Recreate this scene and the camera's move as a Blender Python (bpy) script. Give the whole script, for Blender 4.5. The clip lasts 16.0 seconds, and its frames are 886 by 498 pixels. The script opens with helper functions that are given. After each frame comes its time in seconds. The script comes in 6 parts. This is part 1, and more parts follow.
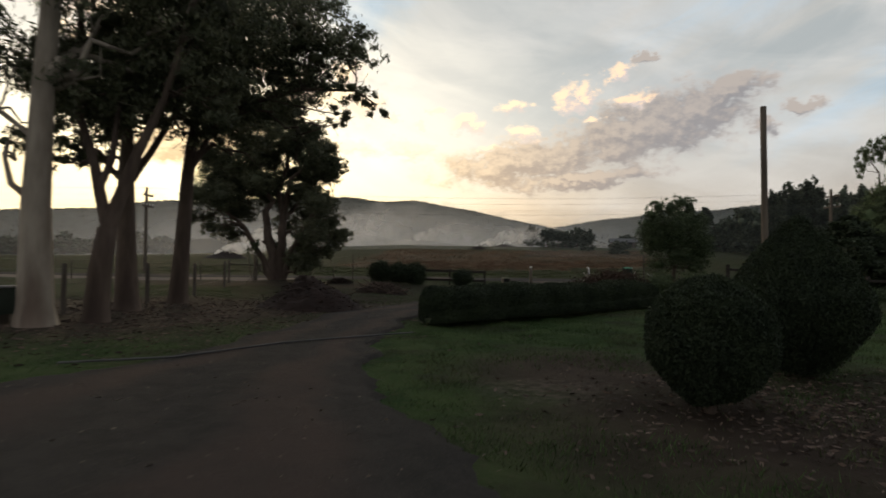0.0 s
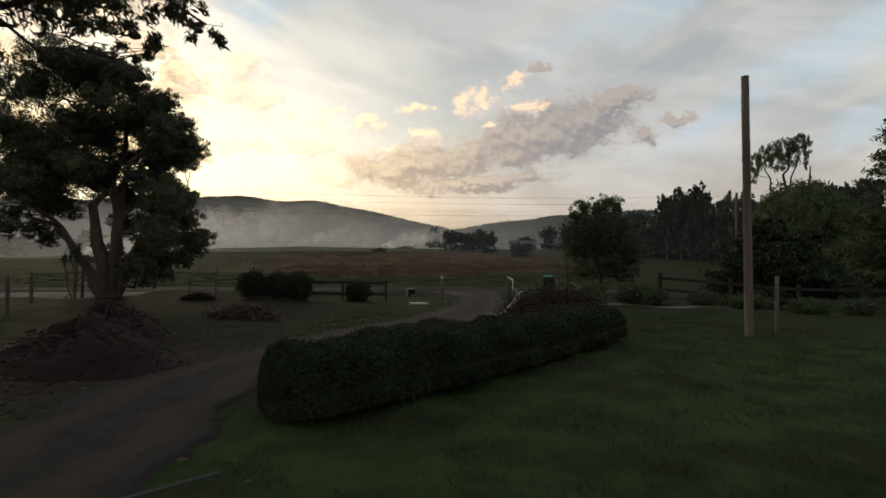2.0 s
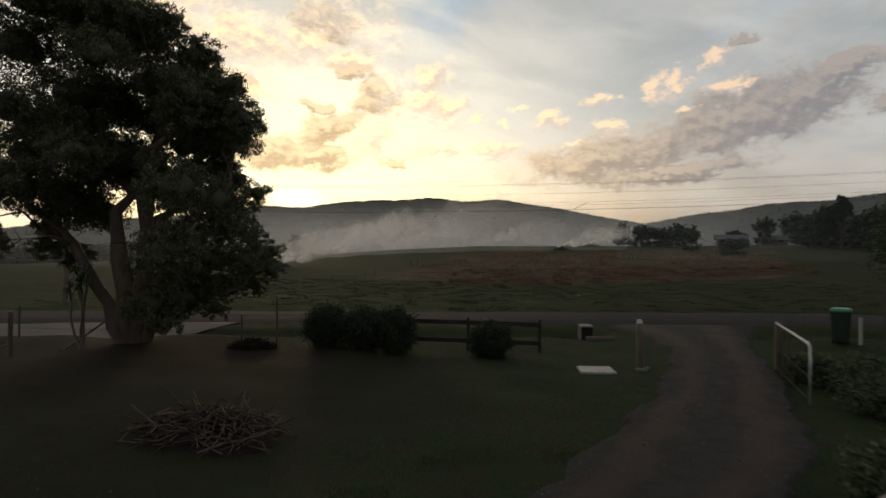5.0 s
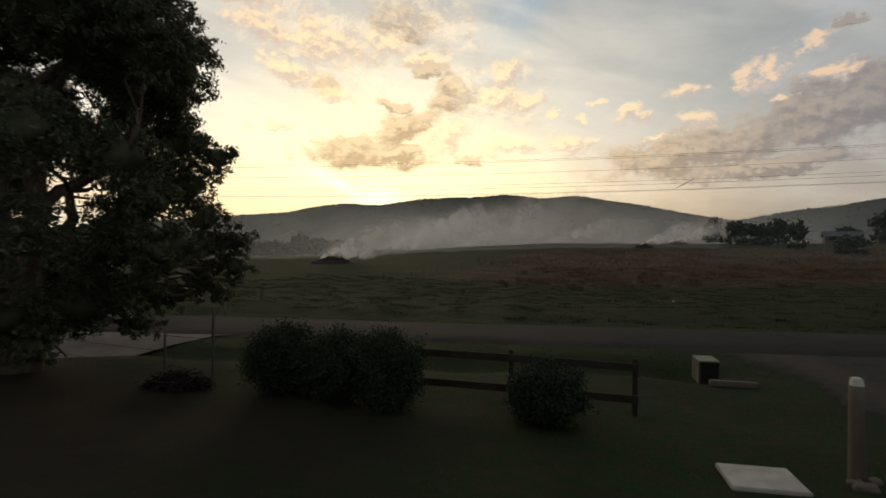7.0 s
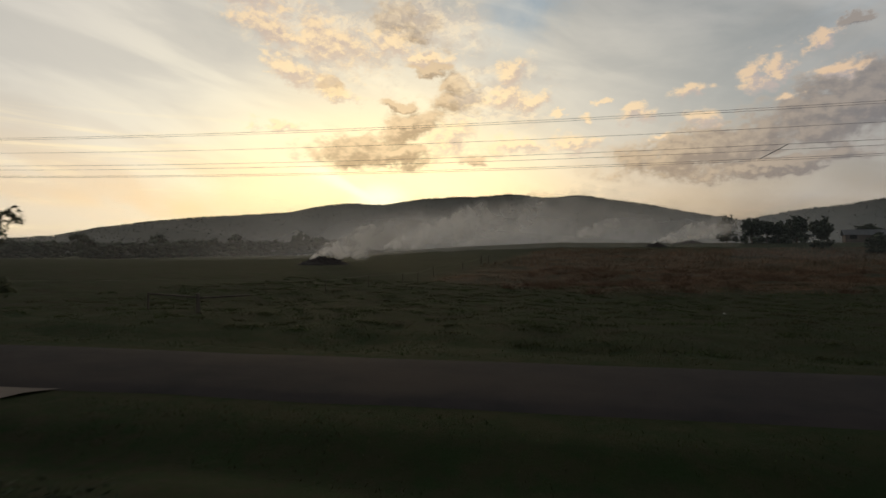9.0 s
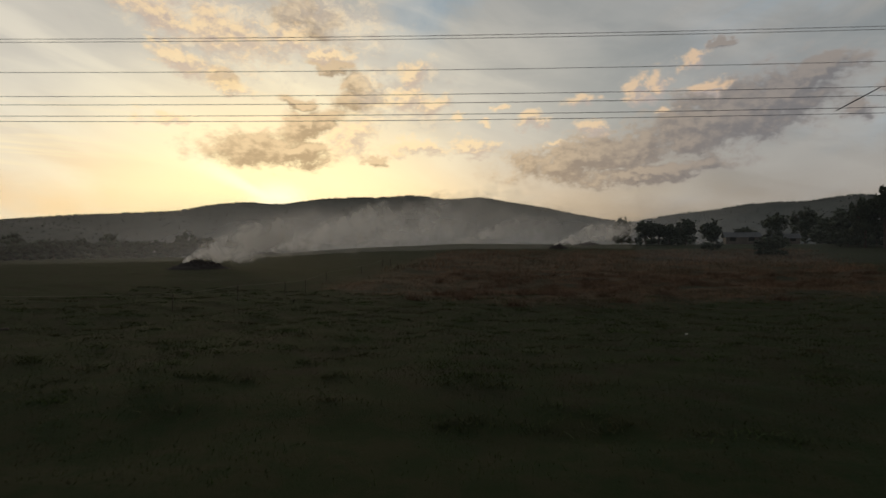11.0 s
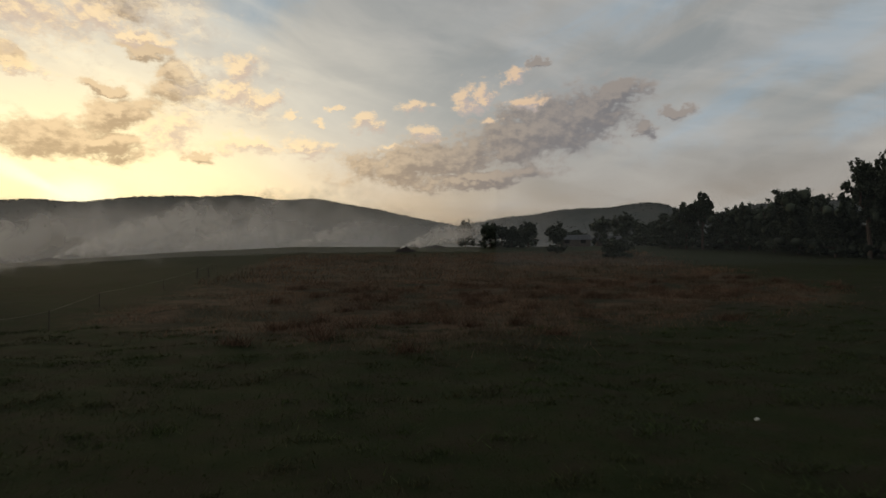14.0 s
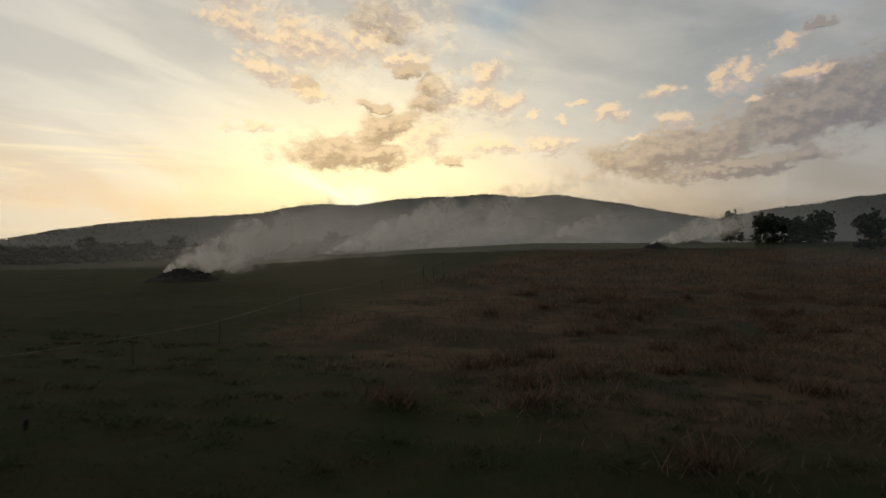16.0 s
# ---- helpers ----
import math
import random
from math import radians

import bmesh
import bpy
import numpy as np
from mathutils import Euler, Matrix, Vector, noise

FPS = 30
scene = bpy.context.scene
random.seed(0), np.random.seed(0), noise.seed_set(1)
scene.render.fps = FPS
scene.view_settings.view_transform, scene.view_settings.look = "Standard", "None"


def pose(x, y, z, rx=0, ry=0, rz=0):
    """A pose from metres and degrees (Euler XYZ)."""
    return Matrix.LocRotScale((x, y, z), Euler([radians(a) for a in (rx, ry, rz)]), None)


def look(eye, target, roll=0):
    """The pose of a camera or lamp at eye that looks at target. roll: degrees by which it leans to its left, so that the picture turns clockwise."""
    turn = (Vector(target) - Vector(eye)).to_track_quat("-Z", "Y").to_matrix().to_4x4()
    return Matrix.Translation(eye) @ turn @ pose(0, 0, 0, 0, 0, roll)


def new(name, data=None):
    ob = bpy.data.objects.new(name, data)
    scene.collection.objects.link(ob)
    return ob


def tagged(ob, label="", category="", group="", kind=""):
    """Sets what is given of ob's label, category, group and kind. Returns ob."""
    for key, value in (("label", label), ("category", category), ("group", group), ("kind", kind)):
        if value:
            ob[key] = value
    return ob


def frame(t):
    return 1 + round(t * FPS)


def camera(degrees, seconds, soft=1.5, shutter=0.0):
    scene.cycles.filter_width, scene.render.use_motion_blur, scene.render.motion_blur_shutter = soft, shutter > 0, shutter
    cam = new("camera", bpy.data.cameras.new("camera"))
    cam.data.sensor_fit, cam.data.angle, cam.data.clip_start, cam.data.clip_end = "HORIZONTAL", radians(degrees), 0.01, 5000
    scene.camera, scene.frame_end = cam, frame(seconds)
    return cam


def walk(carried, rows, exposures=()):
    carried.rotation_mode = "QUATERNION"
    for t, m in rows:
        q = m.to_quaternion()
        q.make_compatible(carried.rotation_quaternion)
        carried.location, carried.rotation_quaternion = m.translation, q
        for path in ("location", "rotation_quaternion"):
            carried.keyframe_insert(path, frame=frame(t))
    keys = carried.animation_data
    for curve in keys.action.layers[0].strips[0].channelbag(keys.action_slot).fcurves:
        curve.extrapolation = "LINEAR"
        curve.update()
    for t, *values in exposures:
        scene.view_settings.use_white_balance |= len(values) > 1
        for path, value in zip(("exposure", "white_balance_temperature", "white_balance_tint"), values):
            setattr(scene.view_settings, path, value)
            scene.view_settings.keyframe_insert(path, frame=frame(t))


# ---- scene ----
cam = camera(76.3, 16.0, soft=1.5, shutter=0.4)
PATH = [
    (0, (0.576, -1.342, 1.377), (0.581, 0.658, 1.414), 1.0),
    (0.5, (0.657, -0.172, 1.436), (0.84, 1.819, 1.479), 1.0),
    (1, (0.727, 1.135, 1.529), (1.018, 3.113, 1.574), 0.8),
    (1.5, (0.768, 2.529, 1.612), (1.112, 4.498, 1.657), 0.7),
    (2, (0.998, 4.112, 1.712), (1.35, 6.081, 1.759), 0.8),
    (2.5, (1.193, 5.778, 1.91), (1.542, 7.747, 1.957), 0.7),
    (3, (1.484, 7.491, 2.146), (1.732, 9.475, 2.19), 0.6),
    (3.5, (1.831, 9.361, 2.333), (1.978, 11.355, 2.373), 0.4),
    (4, (2.181, 11.103, 2.453), (2.205, 13.103, 2.49), 0.3),
    (4.5, (2.472, 12.806, 2.496), (2.339, 14.801, 2.53), 0.2),
    (5, (2.656, 14.4, 2.519), (2.362, 16.378, 2.551), 0.2),
    (5.2, (2.711, 15.073, 2.525), (2.349, 17.039, 2.554), 0.3),
    (7.5, (2.364, 22.255, 2.422), (1.803, 24.175, 2.443), 0.6),
    (8, (2.026, 23.929, 2.422), (1.455, 25.845, 2.442), 0.6),
    (8.5, (1.611, 25.603, 2.434), (1.03, 27.517, 2.453), 0.5),
    (9, (1.323, 27.243, 2.458), (0.754, 29.16, 2.478), 0.5),
    (9.5, (1.007, 28.966, 2.477), (0.551, 30.913, 2.499), 0.5),
    (10, (0.59, 30.727, 2.568), (0.307, 32.707, 2.594), 0.4),
    (10.2, (0.43, 31.42, 2.585), (0.172, 33.403, 2.611), 0.4),
    (12.3, (-0.97, 38.46, 2.805), (-1.136, 40.453, 2.834), 0.3),
    (12.5, (-1.089, 39.237, 2.837), (-1.195, 41.234, 2.866), 0.3),
    (13, (-1.391, 41.218, 2.918), (-1.289, 43.215, 2.951), 0.1),
    (13.5, (-1.618, 43.292, 2.985), (-1.31, 45.267, 3.022), -0.1),
    (14, (-1.779, 45.357, 3.093), (-1.432, 47.326, 3.129), -0.2),
    (14.5, (-1.666, 47.476, 3.135), (-1.467, 49.466, 3.168), -0.1),
    (15, (-1.543, 49.634, 3.138), (-1.637, 51.632, 3.169), -0.1),
    (15.5, (-1.514, 51.962, 3.275), (-1.933, 53.918, 3.3), 0.1),
    (16, (-1.463, 54.379, 3.29), (-1.954, 56.318, 3.313), 0.1),
]
walk(cam, [(t, look(e, g, r)) for t, e, g, r in PATH],
     exposures=[(0.0, 0.78), (1.0, 0.76), (2.5, 0.63), (3.5, 0.52), (5.0, 0.46), (7.5, 0.20), (9.0, 0.07), (12.3, -0.10), (13.5, -0.02), (15.0, 0.10), (16.0, 0.02)])

# ---- world: dusk sky with broken cloud, sun just behind the ridge ----
SUN_AZ, SUN_EL = -22.8, 5.1


class Tree:
    """Short names for building node trees."""

    def __init__(self, tree):
        self.t = tree

    def node(self, kind, **sets):
        n = self.t.nodes.new(kind)
        for k, v in sets.items():
            if k in n.inputs:
                self.put(n.inputs[k], v)
        return n

    def put(self, socket, v):
        if isinstance(v, bpy.types.NodeSocket):
            self.t.links.new(v, socket)
        elif isinstance(v, (tuple, list)) and len(v) == 3 and socket.type == "RGBA":
            socket.default_value = (*v, 1)
        else:
            socket.default_value = v

    def math(self, op, *args, clamp=False):
        n = self.t.nodes.new("ShaderNodeMath")
        n.operation, n.use_clamp = op, clamp
        for i, a in enumerate(args):
            self.put(n.inputs[i], a)
        return n.outputs[0]

    def mix(self, f, a, b, blend="MIX"):
        n = self.t.nodes.new("ShaderNodeMix")
        n.data_type, n.blend_type, n.clamp_factor = "RGBA", blend, True
        self.put(n.inputs[0], f), self.put(n.inputs[6], a), self.put(n.inputs[7], b)
        return n.outputs[2]

    def step(self, x, lo, hi, a=0.0, b=1.0):
        n = self.t.nodes.new("ShaderNodeMapRange")
        n.interpolation_type = "SMOOTHSTEP"
        for i, v in enumerate((x, lo, hi, a, b)):
            self.put(n.inputs[i], v)
        return n.outputs[0]

    def noise(self, vec, scale, detail=4, rough=0.55, distortion=0.0):
        n = self.node("ShaderNodeTexNoise", Scale=scale, Detail=detail, Roughness=rough, Distortion=distortion)
        if vec is not None:
            self.put(n.inputs["Vector"], vec)
        return n.outputs["Fac"]

    def xyz(self, x, y, z=0.0):
        return self.node("ShaderNodeCombineXYZ", X=x, Y=y, Z=z).outputs[0]


world = bpy.data.worlds.new("dusk_sky")
scene.world = world
world.use_nodes = True
world.node_tree.nodes.clear()
W = Tree(world.node_tree)
ray = W.node("ShaderNodeTexCoord").outputs["Generated"]
sep = W.node("ShaderNodeSeparateXYZ")
W.put(sep.inputs[0], ray)
dx, dy, dz = sep.outputs
az = W.math("MULTIPLY", W.math("ARCTAN2", dx, dy), 180 / math.pi)
el = W.math("MULTIPLY", W.math("ARCSINE", dz), 180 / math.pi)
# angle from the sun, flattened so that the glow spreads along the ridge
sa, se = W.math("SUBTRACT", az, SUN_AZ), W.math("SUBTRACT", el, SUN_EL)
dist = W.math("SQRT", W.math("ADD", W.math("POWER", W.math("MULTIPLY", sa, 0.62), 2.0), W.math("POWER", se, 2.0)))
warm = W.step(dist, 31.0, 3.0)
ring = W.step(dist, 16.0, 0.0)
core = W.step(dist, 2.6, 0.2)
front = W.step(dy, -0.5, 0.75)

low_sun, low_far = (0.90, 0.62, 0.34), (0.285, 0.232, 0.195)
high_sun, high_far = (0.70, 0.64, 0.53), (0.238, 0.252, 0.254)
lift = W.step(el, 1.0, 15.0)
west = W.step(az, -30.0, -52.0)
sky_low = W.mix(warm, W.mix(west, low_far, (0.82, 0.60, 0.36)), low_sun)
sky_high = W.mix(warm, W.mix(west, high_far, (0.50, 0.47, 0.42)), high_sun)
base = W.mix(lift, sky_low, sky_high)
zenith = W.mix(W.step(el, 25.0, 55.0), base, (0.10, 0.125, 0.165))
nishita = W.t.nodes.new("ShaderNodeTexSky")
nishita.sky_type, nishita.sun_disc = "NISHITA", False
nishita.sun_elevation, nishita.sun_rotation = radians(SUN_EL), radians(SUN_AZ)
sky = W.mix(0.10, zenith, W.mix(1.0, nishita.outputs[0], (0.10, 0.10, 0.10), "MULTIPLY"))
sky = W.mix(W.math("SUBTRACT", 1.0, front), sky, (0.092, 0.106, 0.130))


# ragged edges: the sky's angles pushed about by billowing noise
near = W.xyz(W.math("MULTIPLY", az, 0.30), W.math("MULTIPLY", el, 0.45), 2.0)
other = W.xyz(W.math("MULTIPLY", az, 0.30), W.math("MULTIPLY", el, 0.45), 31.0)
az_rag = W.math("MULTIPLY_ADD", W.math("SUBTRACT", W.noise(near, 1.0, 7, 0.62), 0.5), 6.0, az)
el_rag = W.math("MULTIPLY_ADD", W.math("SUBTRACT", W.noise(other, 1.0, 7, 0.62), 0.5), 3.8, el)


def blob(a, e, w, h, tilt=0.0, da=0.0, de=0.0):
    """One minus the scaled distance from an ellipse's centre, in degrees of sky."""
    c, s = math.cos(radians(tilt)), math.sin(radians(tilt))
    u, v = W.math("SUBTRACT", az_rag, a + da), W.math("SUBTRACT", el_rag, e + de)
    p = W.math("MULTIPLY_ADD", u, c / w, W.math("MULTIPLY", v, s / w))
    q = W.math("MULTIPLY_ADD", v, c / h, W.math("MULTIPLY", u, -s / h))
    return W.math("SUBTRACT", 1.0, W.math("SQRT", W.math("ADD", W.math("POWER", p, 2.0), W.math("POWER", q, 2.0))))


def gather(blobs, da=0.0, de=0.0):
    out = blob(*blobs[0], da, de)
    for b in blobs[1:]:
        out = W.math("MAXIMUM", out, blob(*b, da, de))
    return out


def billow(da, de, grain):
    """Cloud noise about zero, shifted by da, de degrees."""
    v = W.xyz(W.math("MULTIPLY", W.math("SUBTRACT", az, da), grain), W.math("MULTIPLY", W.math("SUBTRACT", el, de), grain * 1.5))
    big, fine = W.noise(v, 1.0, 4, 0.55, 0.4), W.noise(v, 2.6, 8, 0.62, 0.3)
    return W.math("ADD", W.math("MULTIPLY", W.math("SUBTRACT", big, 0.5), 2.4), W.math("MULTIPLY", W.math("SUBTRACT", fine, 0.5), 1.6))


# clear blue gaps and a faint unevenness
wob = W.noise(W.xyz(W.math("MULTIPLY", az, 0.07), W.math("MULTIPLY", el, 0.13)), 1.0, 6, 0.6, 0.5)
blue = gather([(-7.6, 24.0, 6.5, 4.0, 35.0), (35.6, 13.6, 12.0, 2.6, 24.0), (45.1, 17.7, 9.0, 2.8, 26.0), (28.8, 23.5, 14.0, 3.2, 15.0), (47.0, 11.8, 8.0, 1.8, 20.0)])
sky = W.mix(W.step(W.math("ADD", blue, W.math("MULTIPLY", W.math("SUBTRACT", wob, 0.5), 2.5)), -0.1, 0.9, 0.0, 0.75), sky, (0.225, 0.305, 0.37))
sky = W.mix(W.step(wob, 0.38, 0.68, 0.0, 0.30), sky, W.mix(warm, (0.46, 0.44, 0.42), (0.90, 0.80, 0.60)))
# long grey veils rising to the east
veil = W.noise(W.xyz(W.math("MULTIPLY", W.math("MULTIPLY_ADD", el, 0.45, az), 0.03), W.math("MULTIPLY", W.math("MULTIPLY_ADD", az, -0.42, el), 0.16)), 1.4, 5, 0.55, 0.4)
sky = W.mix(W.math("MULTIPLY", W.step(veil, 0.44, 0.66, 0.0, 0.6), W.step(az, 4.0, 24.0)), sky, (0.315, 0.300, 0.275))
# high thin streaks that fan out from the sun, and flat bars low in the west
fan = W.math("ARCTAN2", W.math("SUBTRACT", el, -2.0), W.math("ADD", sa, 0.001))
streak = W.noise(W.xyz(W.math("MULTIPLY", fan, 4.5), W.math("MULTIPLY", dist, 0.05)), 1.2, 6, 0.62, 0.9)
cream = W.mix(warm, (0.56, 0.53, 0.49), (0.98, 0.88, 0.64))
sky = W.mix(W.math("MULTIPLY", W.step(streak, 0.46, 0.76, 0.0, 0.07), W.step(az, 4.0, -16.0, 0.5, 1.0)), sky, cream)
band = W.noise(W.xyz(W.math("MULTIPLY", az, 0.035), W.math("MULTIPLY", W.math("MULTIPLY_ADD", az, 0.24, el), 0.15)), 1.5, 4, 0.5, 0.5)
sky = W.mix(W.math("MULTIPLY", W.step(band, 0.40, 0.68, 0.0, 0.6), W.step(az, 6.0, -20.0, 0.35, 1.0)), sky, cream)
bars = W.noise(W.xyz(W.math("MULTIPLY", az, 0.045), W.math("MULTIPLY", el, 0.55)), 1.3, 5, 0.6, 0.4)
sky = W.mix(W.math("MULTIPLY", W.step(bars, 0.48, 0.68, 0.0, 0.6), W.math("MULTIPLY", W.step(el, 15.0, 7.0), W.step(az, -14.0, -28.0))), sky, (0.96, 0.80, 0.50))
# sun glow above the ridge, with a slanting beam
across = W.math("ADD", W.math("MULTIPLY", sa, 0.50), W.math("SUBTRACT", se, -0.1))
beam = W.step(W.math("ABSOLUTE", across), W.math("MULTIPLY_ADD", sa, -0.17, 0.30), W.math("MULTIPLY", sa, -0.03))
beam = W.math("MULTIPLY", beam, W.math("MULTIPLY", W.step(sa, -11.0, -2.0), W.step(sa, 0.3, -0.1)))
sky = W.mix(W.math("MULTIPLY", ring, 0.9), sky, (1.22, 0.99, 0.52))

# broken cloud: mauve banks, the heap above the sun and small lit puffs
BANKS = [(20.1, 12.6, 10.6, 3.9, 14), (24.5, 13.9, 5.6, 2.9, 10), (8.6, 9.9, 11.5, 2.5, 8), (26.9, 15.4, 4.2, 1.5, 6), (29.3, 12.3, 1.8, 1.2, 0), (32.5, 13.3, 2.0, 0.7, 0), (13.8, 8.0, 9.0, 1.1, 6),
         (-25.2, 10.1, 6.8, 2.2, 2), (-21.4, 10.0, 4.6, 1.6, 0), (-20.1, 12.7, 4.6, 1.8, 22), (-15.9, 15.1, 4.0, 1.4, 8), (-15.3, 16.7, 2.3, 1.2, 0), (-21.5, 14.8, 2.1, 0.7, 0), (-17.9, 18.3, 2.3, 0.8, -5), (-20.5, 22.3, 5.0, 2.1, -15), (-28.1, 16.3, 2.2, 1.0, -15), (-13.6, 9.5, 2.2, 0.8, 0), (19.2, 19.0, 1.4, 0.6, 15)]
PUFFS = [(-9.9, 17.8, 1.6, 1.9, 0), (-10.7, 15.8, 2.4, 1.5, 10), (-7.9, 15.3, 2.8, 1.1, 0), (-15.7, 11.7, 3.0, 2.4, 30), (-9.0, 10.8, 4.9, 1.1, -3), (-3.8, 11.0, 3.7, 1.1, 0), (12.3, 15.7, 1.5, 2.2, -5), (14.3, 16.4, 1.1, 1.6, -20), (7.3, 15.2, 1.8, 0.9, 8), (2.2, 13.5, 2.2, 0.9, 0), (-2.6, 13.6, 0.8, 0.45, 0),
         (8.1, 12.6, 1.9, 1.1, 0), (17.4, 18.0, 1.6, 0.8, 8), (18.6, 15.4, 2.8, 1.0, 5), (14.7, 13.9, 1.4, 0.5, 0), (-28.4, 20.3, 6.6, 2.6, -15), (-33.8, 20.9, 5.6, 1.8, -20), (-31.8, 17.4, 3.7, 1.5, -15), (-27.3, 15.6, 3.4, 0.7, -5), (-18.8, 19.3, 3.4, 0.9, -5), (-32.7, 12.4, 3.0, 0.7, -4), (-22.1, 20.5, 4.2, 1.4, -12), (-1.3, 14.8, 0.8, 0.4, 0),
         (-5.3, 13.5, 0.8, 0.4, 0), (4.6, 11.4, 1.4, 0.5, 0), (-38.0, 24.5, 9.0, 2.4, -20)]


def cloud(blobs, grain, amp):
    """Density, and how far a place faces the light above and west of it."""
    raw = W.math("ADD", gather(blobs), W.math("MULTIPLY", billow(0, 0, grain), amp))
    off = W.math("ADD", gather(blobs, 0.35, -0.55), W.math("MULTIPLY", billow(0.35, -0.55, grain), amp))
    return raw, W.step(W.math("SUBTRACT", raw, off), -0.30, 0.42)


b_raw, b_lit = cloud(BANKS, 0.42, 0.50)
bank = W.step(b_raw, -0.14, 0.52)
bank_col = W.mix(b_lit, W.mix(warm, (0.163, 0.155, 0.158), (0.46, 0.32, 0.18)), W.mix(warm, (0.262, 0.230, 0.207), (0.80, 0.58, 0.33)))
bank_col = W.mix(W.step(b_raw, 0.42, 0.06, 0.0, 0.45), bank_col, W.mix(warm, (0.415, 0.375, 0.345), (0.95, 0.76, 0.48)))
sky = W.mix(W.math("MULTIPLY", bank, 0.92), sky, bank_col)
# a broken golden field high in the west
field = W.math("ADD", gather([(-29.0, 21.0, 12.0, 5.0, -18.0), (-18.0, 22.5, 9.0, 4.0, -8.0), (-11.0, 15.5, 6.5, 4.5, 0.0)]), W.math("MULTIPLY", billow(11.0, 5.0, 0.34), 0.75))
f_lit = W.step(W.noise(W.xyz(W.math("MULTIPLY", az_rag, 0.45), W.math("MULTIPLY", el_rag, 0.8), 7.0), 1.0, 5, 0.6), 0.40, 0.62)
sky = W.mix(W.math("MULTIPLY", W.step(field, 0.05, 0.9), 0.62), sky, W.mix(f_lit, W.mix(warm, (0.42, 0.37, 0.33), (0.56, 0.47, 0.37)), W.mix(warm, (0.62, 0.53, 0.42), (1.02, 0.80, 0.48))))
p_raw, p_lit = cloud(PUFFS, 0.55, 0.62)
puff = W.step(p_raw, -0.06, 0.72)
puff_col = W.mix(p_lit, W.mix(warm, (0.40, 0.34, 0.32), (0.64, 0.48, 0.34)), W.mix(warm, (0.66, 0.47, 0.31), (1.03, 0.79, 0.44)))
sky = W.mix(W.math("MULTIPLY", puff, 0.80), sky, puff_col)
# the light breaking out at the ridge lies over the cloud
sky = W.mix(W.math("MULTIPLY", beam, 0.75), sky, (1.15, 1.05, 0.72))
sky = W.mix(core, sky, (1.3, 1.15, 0.75))
bg = W.node("ShaderNodeBackground", Color=sky, Strength=1.15)
W.t.links.new(bg.outputs[0], W.node("ShaderNodeOutputWorld").inputs[0])

sun_data = bpy.data.lights.new("sun", "SUN")
sun_data.energy, sun_data.angle, sun_data.color = 0.5, radians(10), (1.0, 0.72, 0.42)
sun = new("sun", sun_data)
sun.matrix_world = look((0, 0, 0), (-math.sin(radians(SUN_AZ)), -math.cos(radians(SUN_AZ)), -math.tan(radians(SUN_EL))))


# ---- materials ----
def mottled(name, c1, c2, scale=3.0, c3=None, scale3=0.4, rough=0.9, bump=0.25, fine=40.0, metal=0.0, spec=0.25, island=0.0, stretch=(1, 1, 1), glow=0.0):
    """A surface with colour varied at two scales, fine relief, and (island) a shade of its own for each loose piece."""
    m = bpy.data.materials.new(name)
    m.use_nodes = True
    m.node_tree.nodes.clear()
    T = Tree(m.node_tree)
    co = T.node("ShaderNodeTexCoord").outputs["Object"]
    mp = T.node("ShaderNodeMapping", Scale=stretch)
    T.put(mp.inputs["Vector"], co)
    v = mp.outputs[0]
    col = T.mix(T.step(T.noise(v, scale, 6, 0.6), 0.35, 0.65), c1, c2)
    if c3:
        col = T.mix(T.step(T.noise(v, scale3, 4, 0.6), 0.42, 0.68), col, c3)
    if island:
        r = T.node("ShaderNodeNewGeometry").outputs["Random Per Island"]
        hsv = T.node("ShaderNodeHueSaturation", Value=T.step(r, 0.0, 1.0, 1 - island, 1 + island), Color=col)
        col = hsv.outputs[0]
    b = T.node("ShaderNodeBsdfPrincipled", Roughness=rough, Metallic=metal)
    T.put(b.inputs["Base Color"], col)
    T.put(b.inputs["Specular IOR Level"], spec)
    if bump:
        bn = T.node("ShaderNodeBump", Strength=bump, Distance=0.02, Height=T.noise(v, fine, 5, 0.65))
        T.put(b.inputs["Normal"], bn.outputs[0])
    shader = b.outputs[0]
    if glow:
        tr = T.node("ShaderNodeBsdfTranslucent", Color=col)
        mx = T.node("ShaderNodeMixShader", Fac=glow)
        T.t.links.new(shader, mx.inputs[1]), T.t.links.new(tr.outputs[0], mx.inputs[2])
        shader = mx.outputs[0]
    T.t.links.new(shader, T.node("ShaderNodeOutputMaterial").inputs[0])
    return m


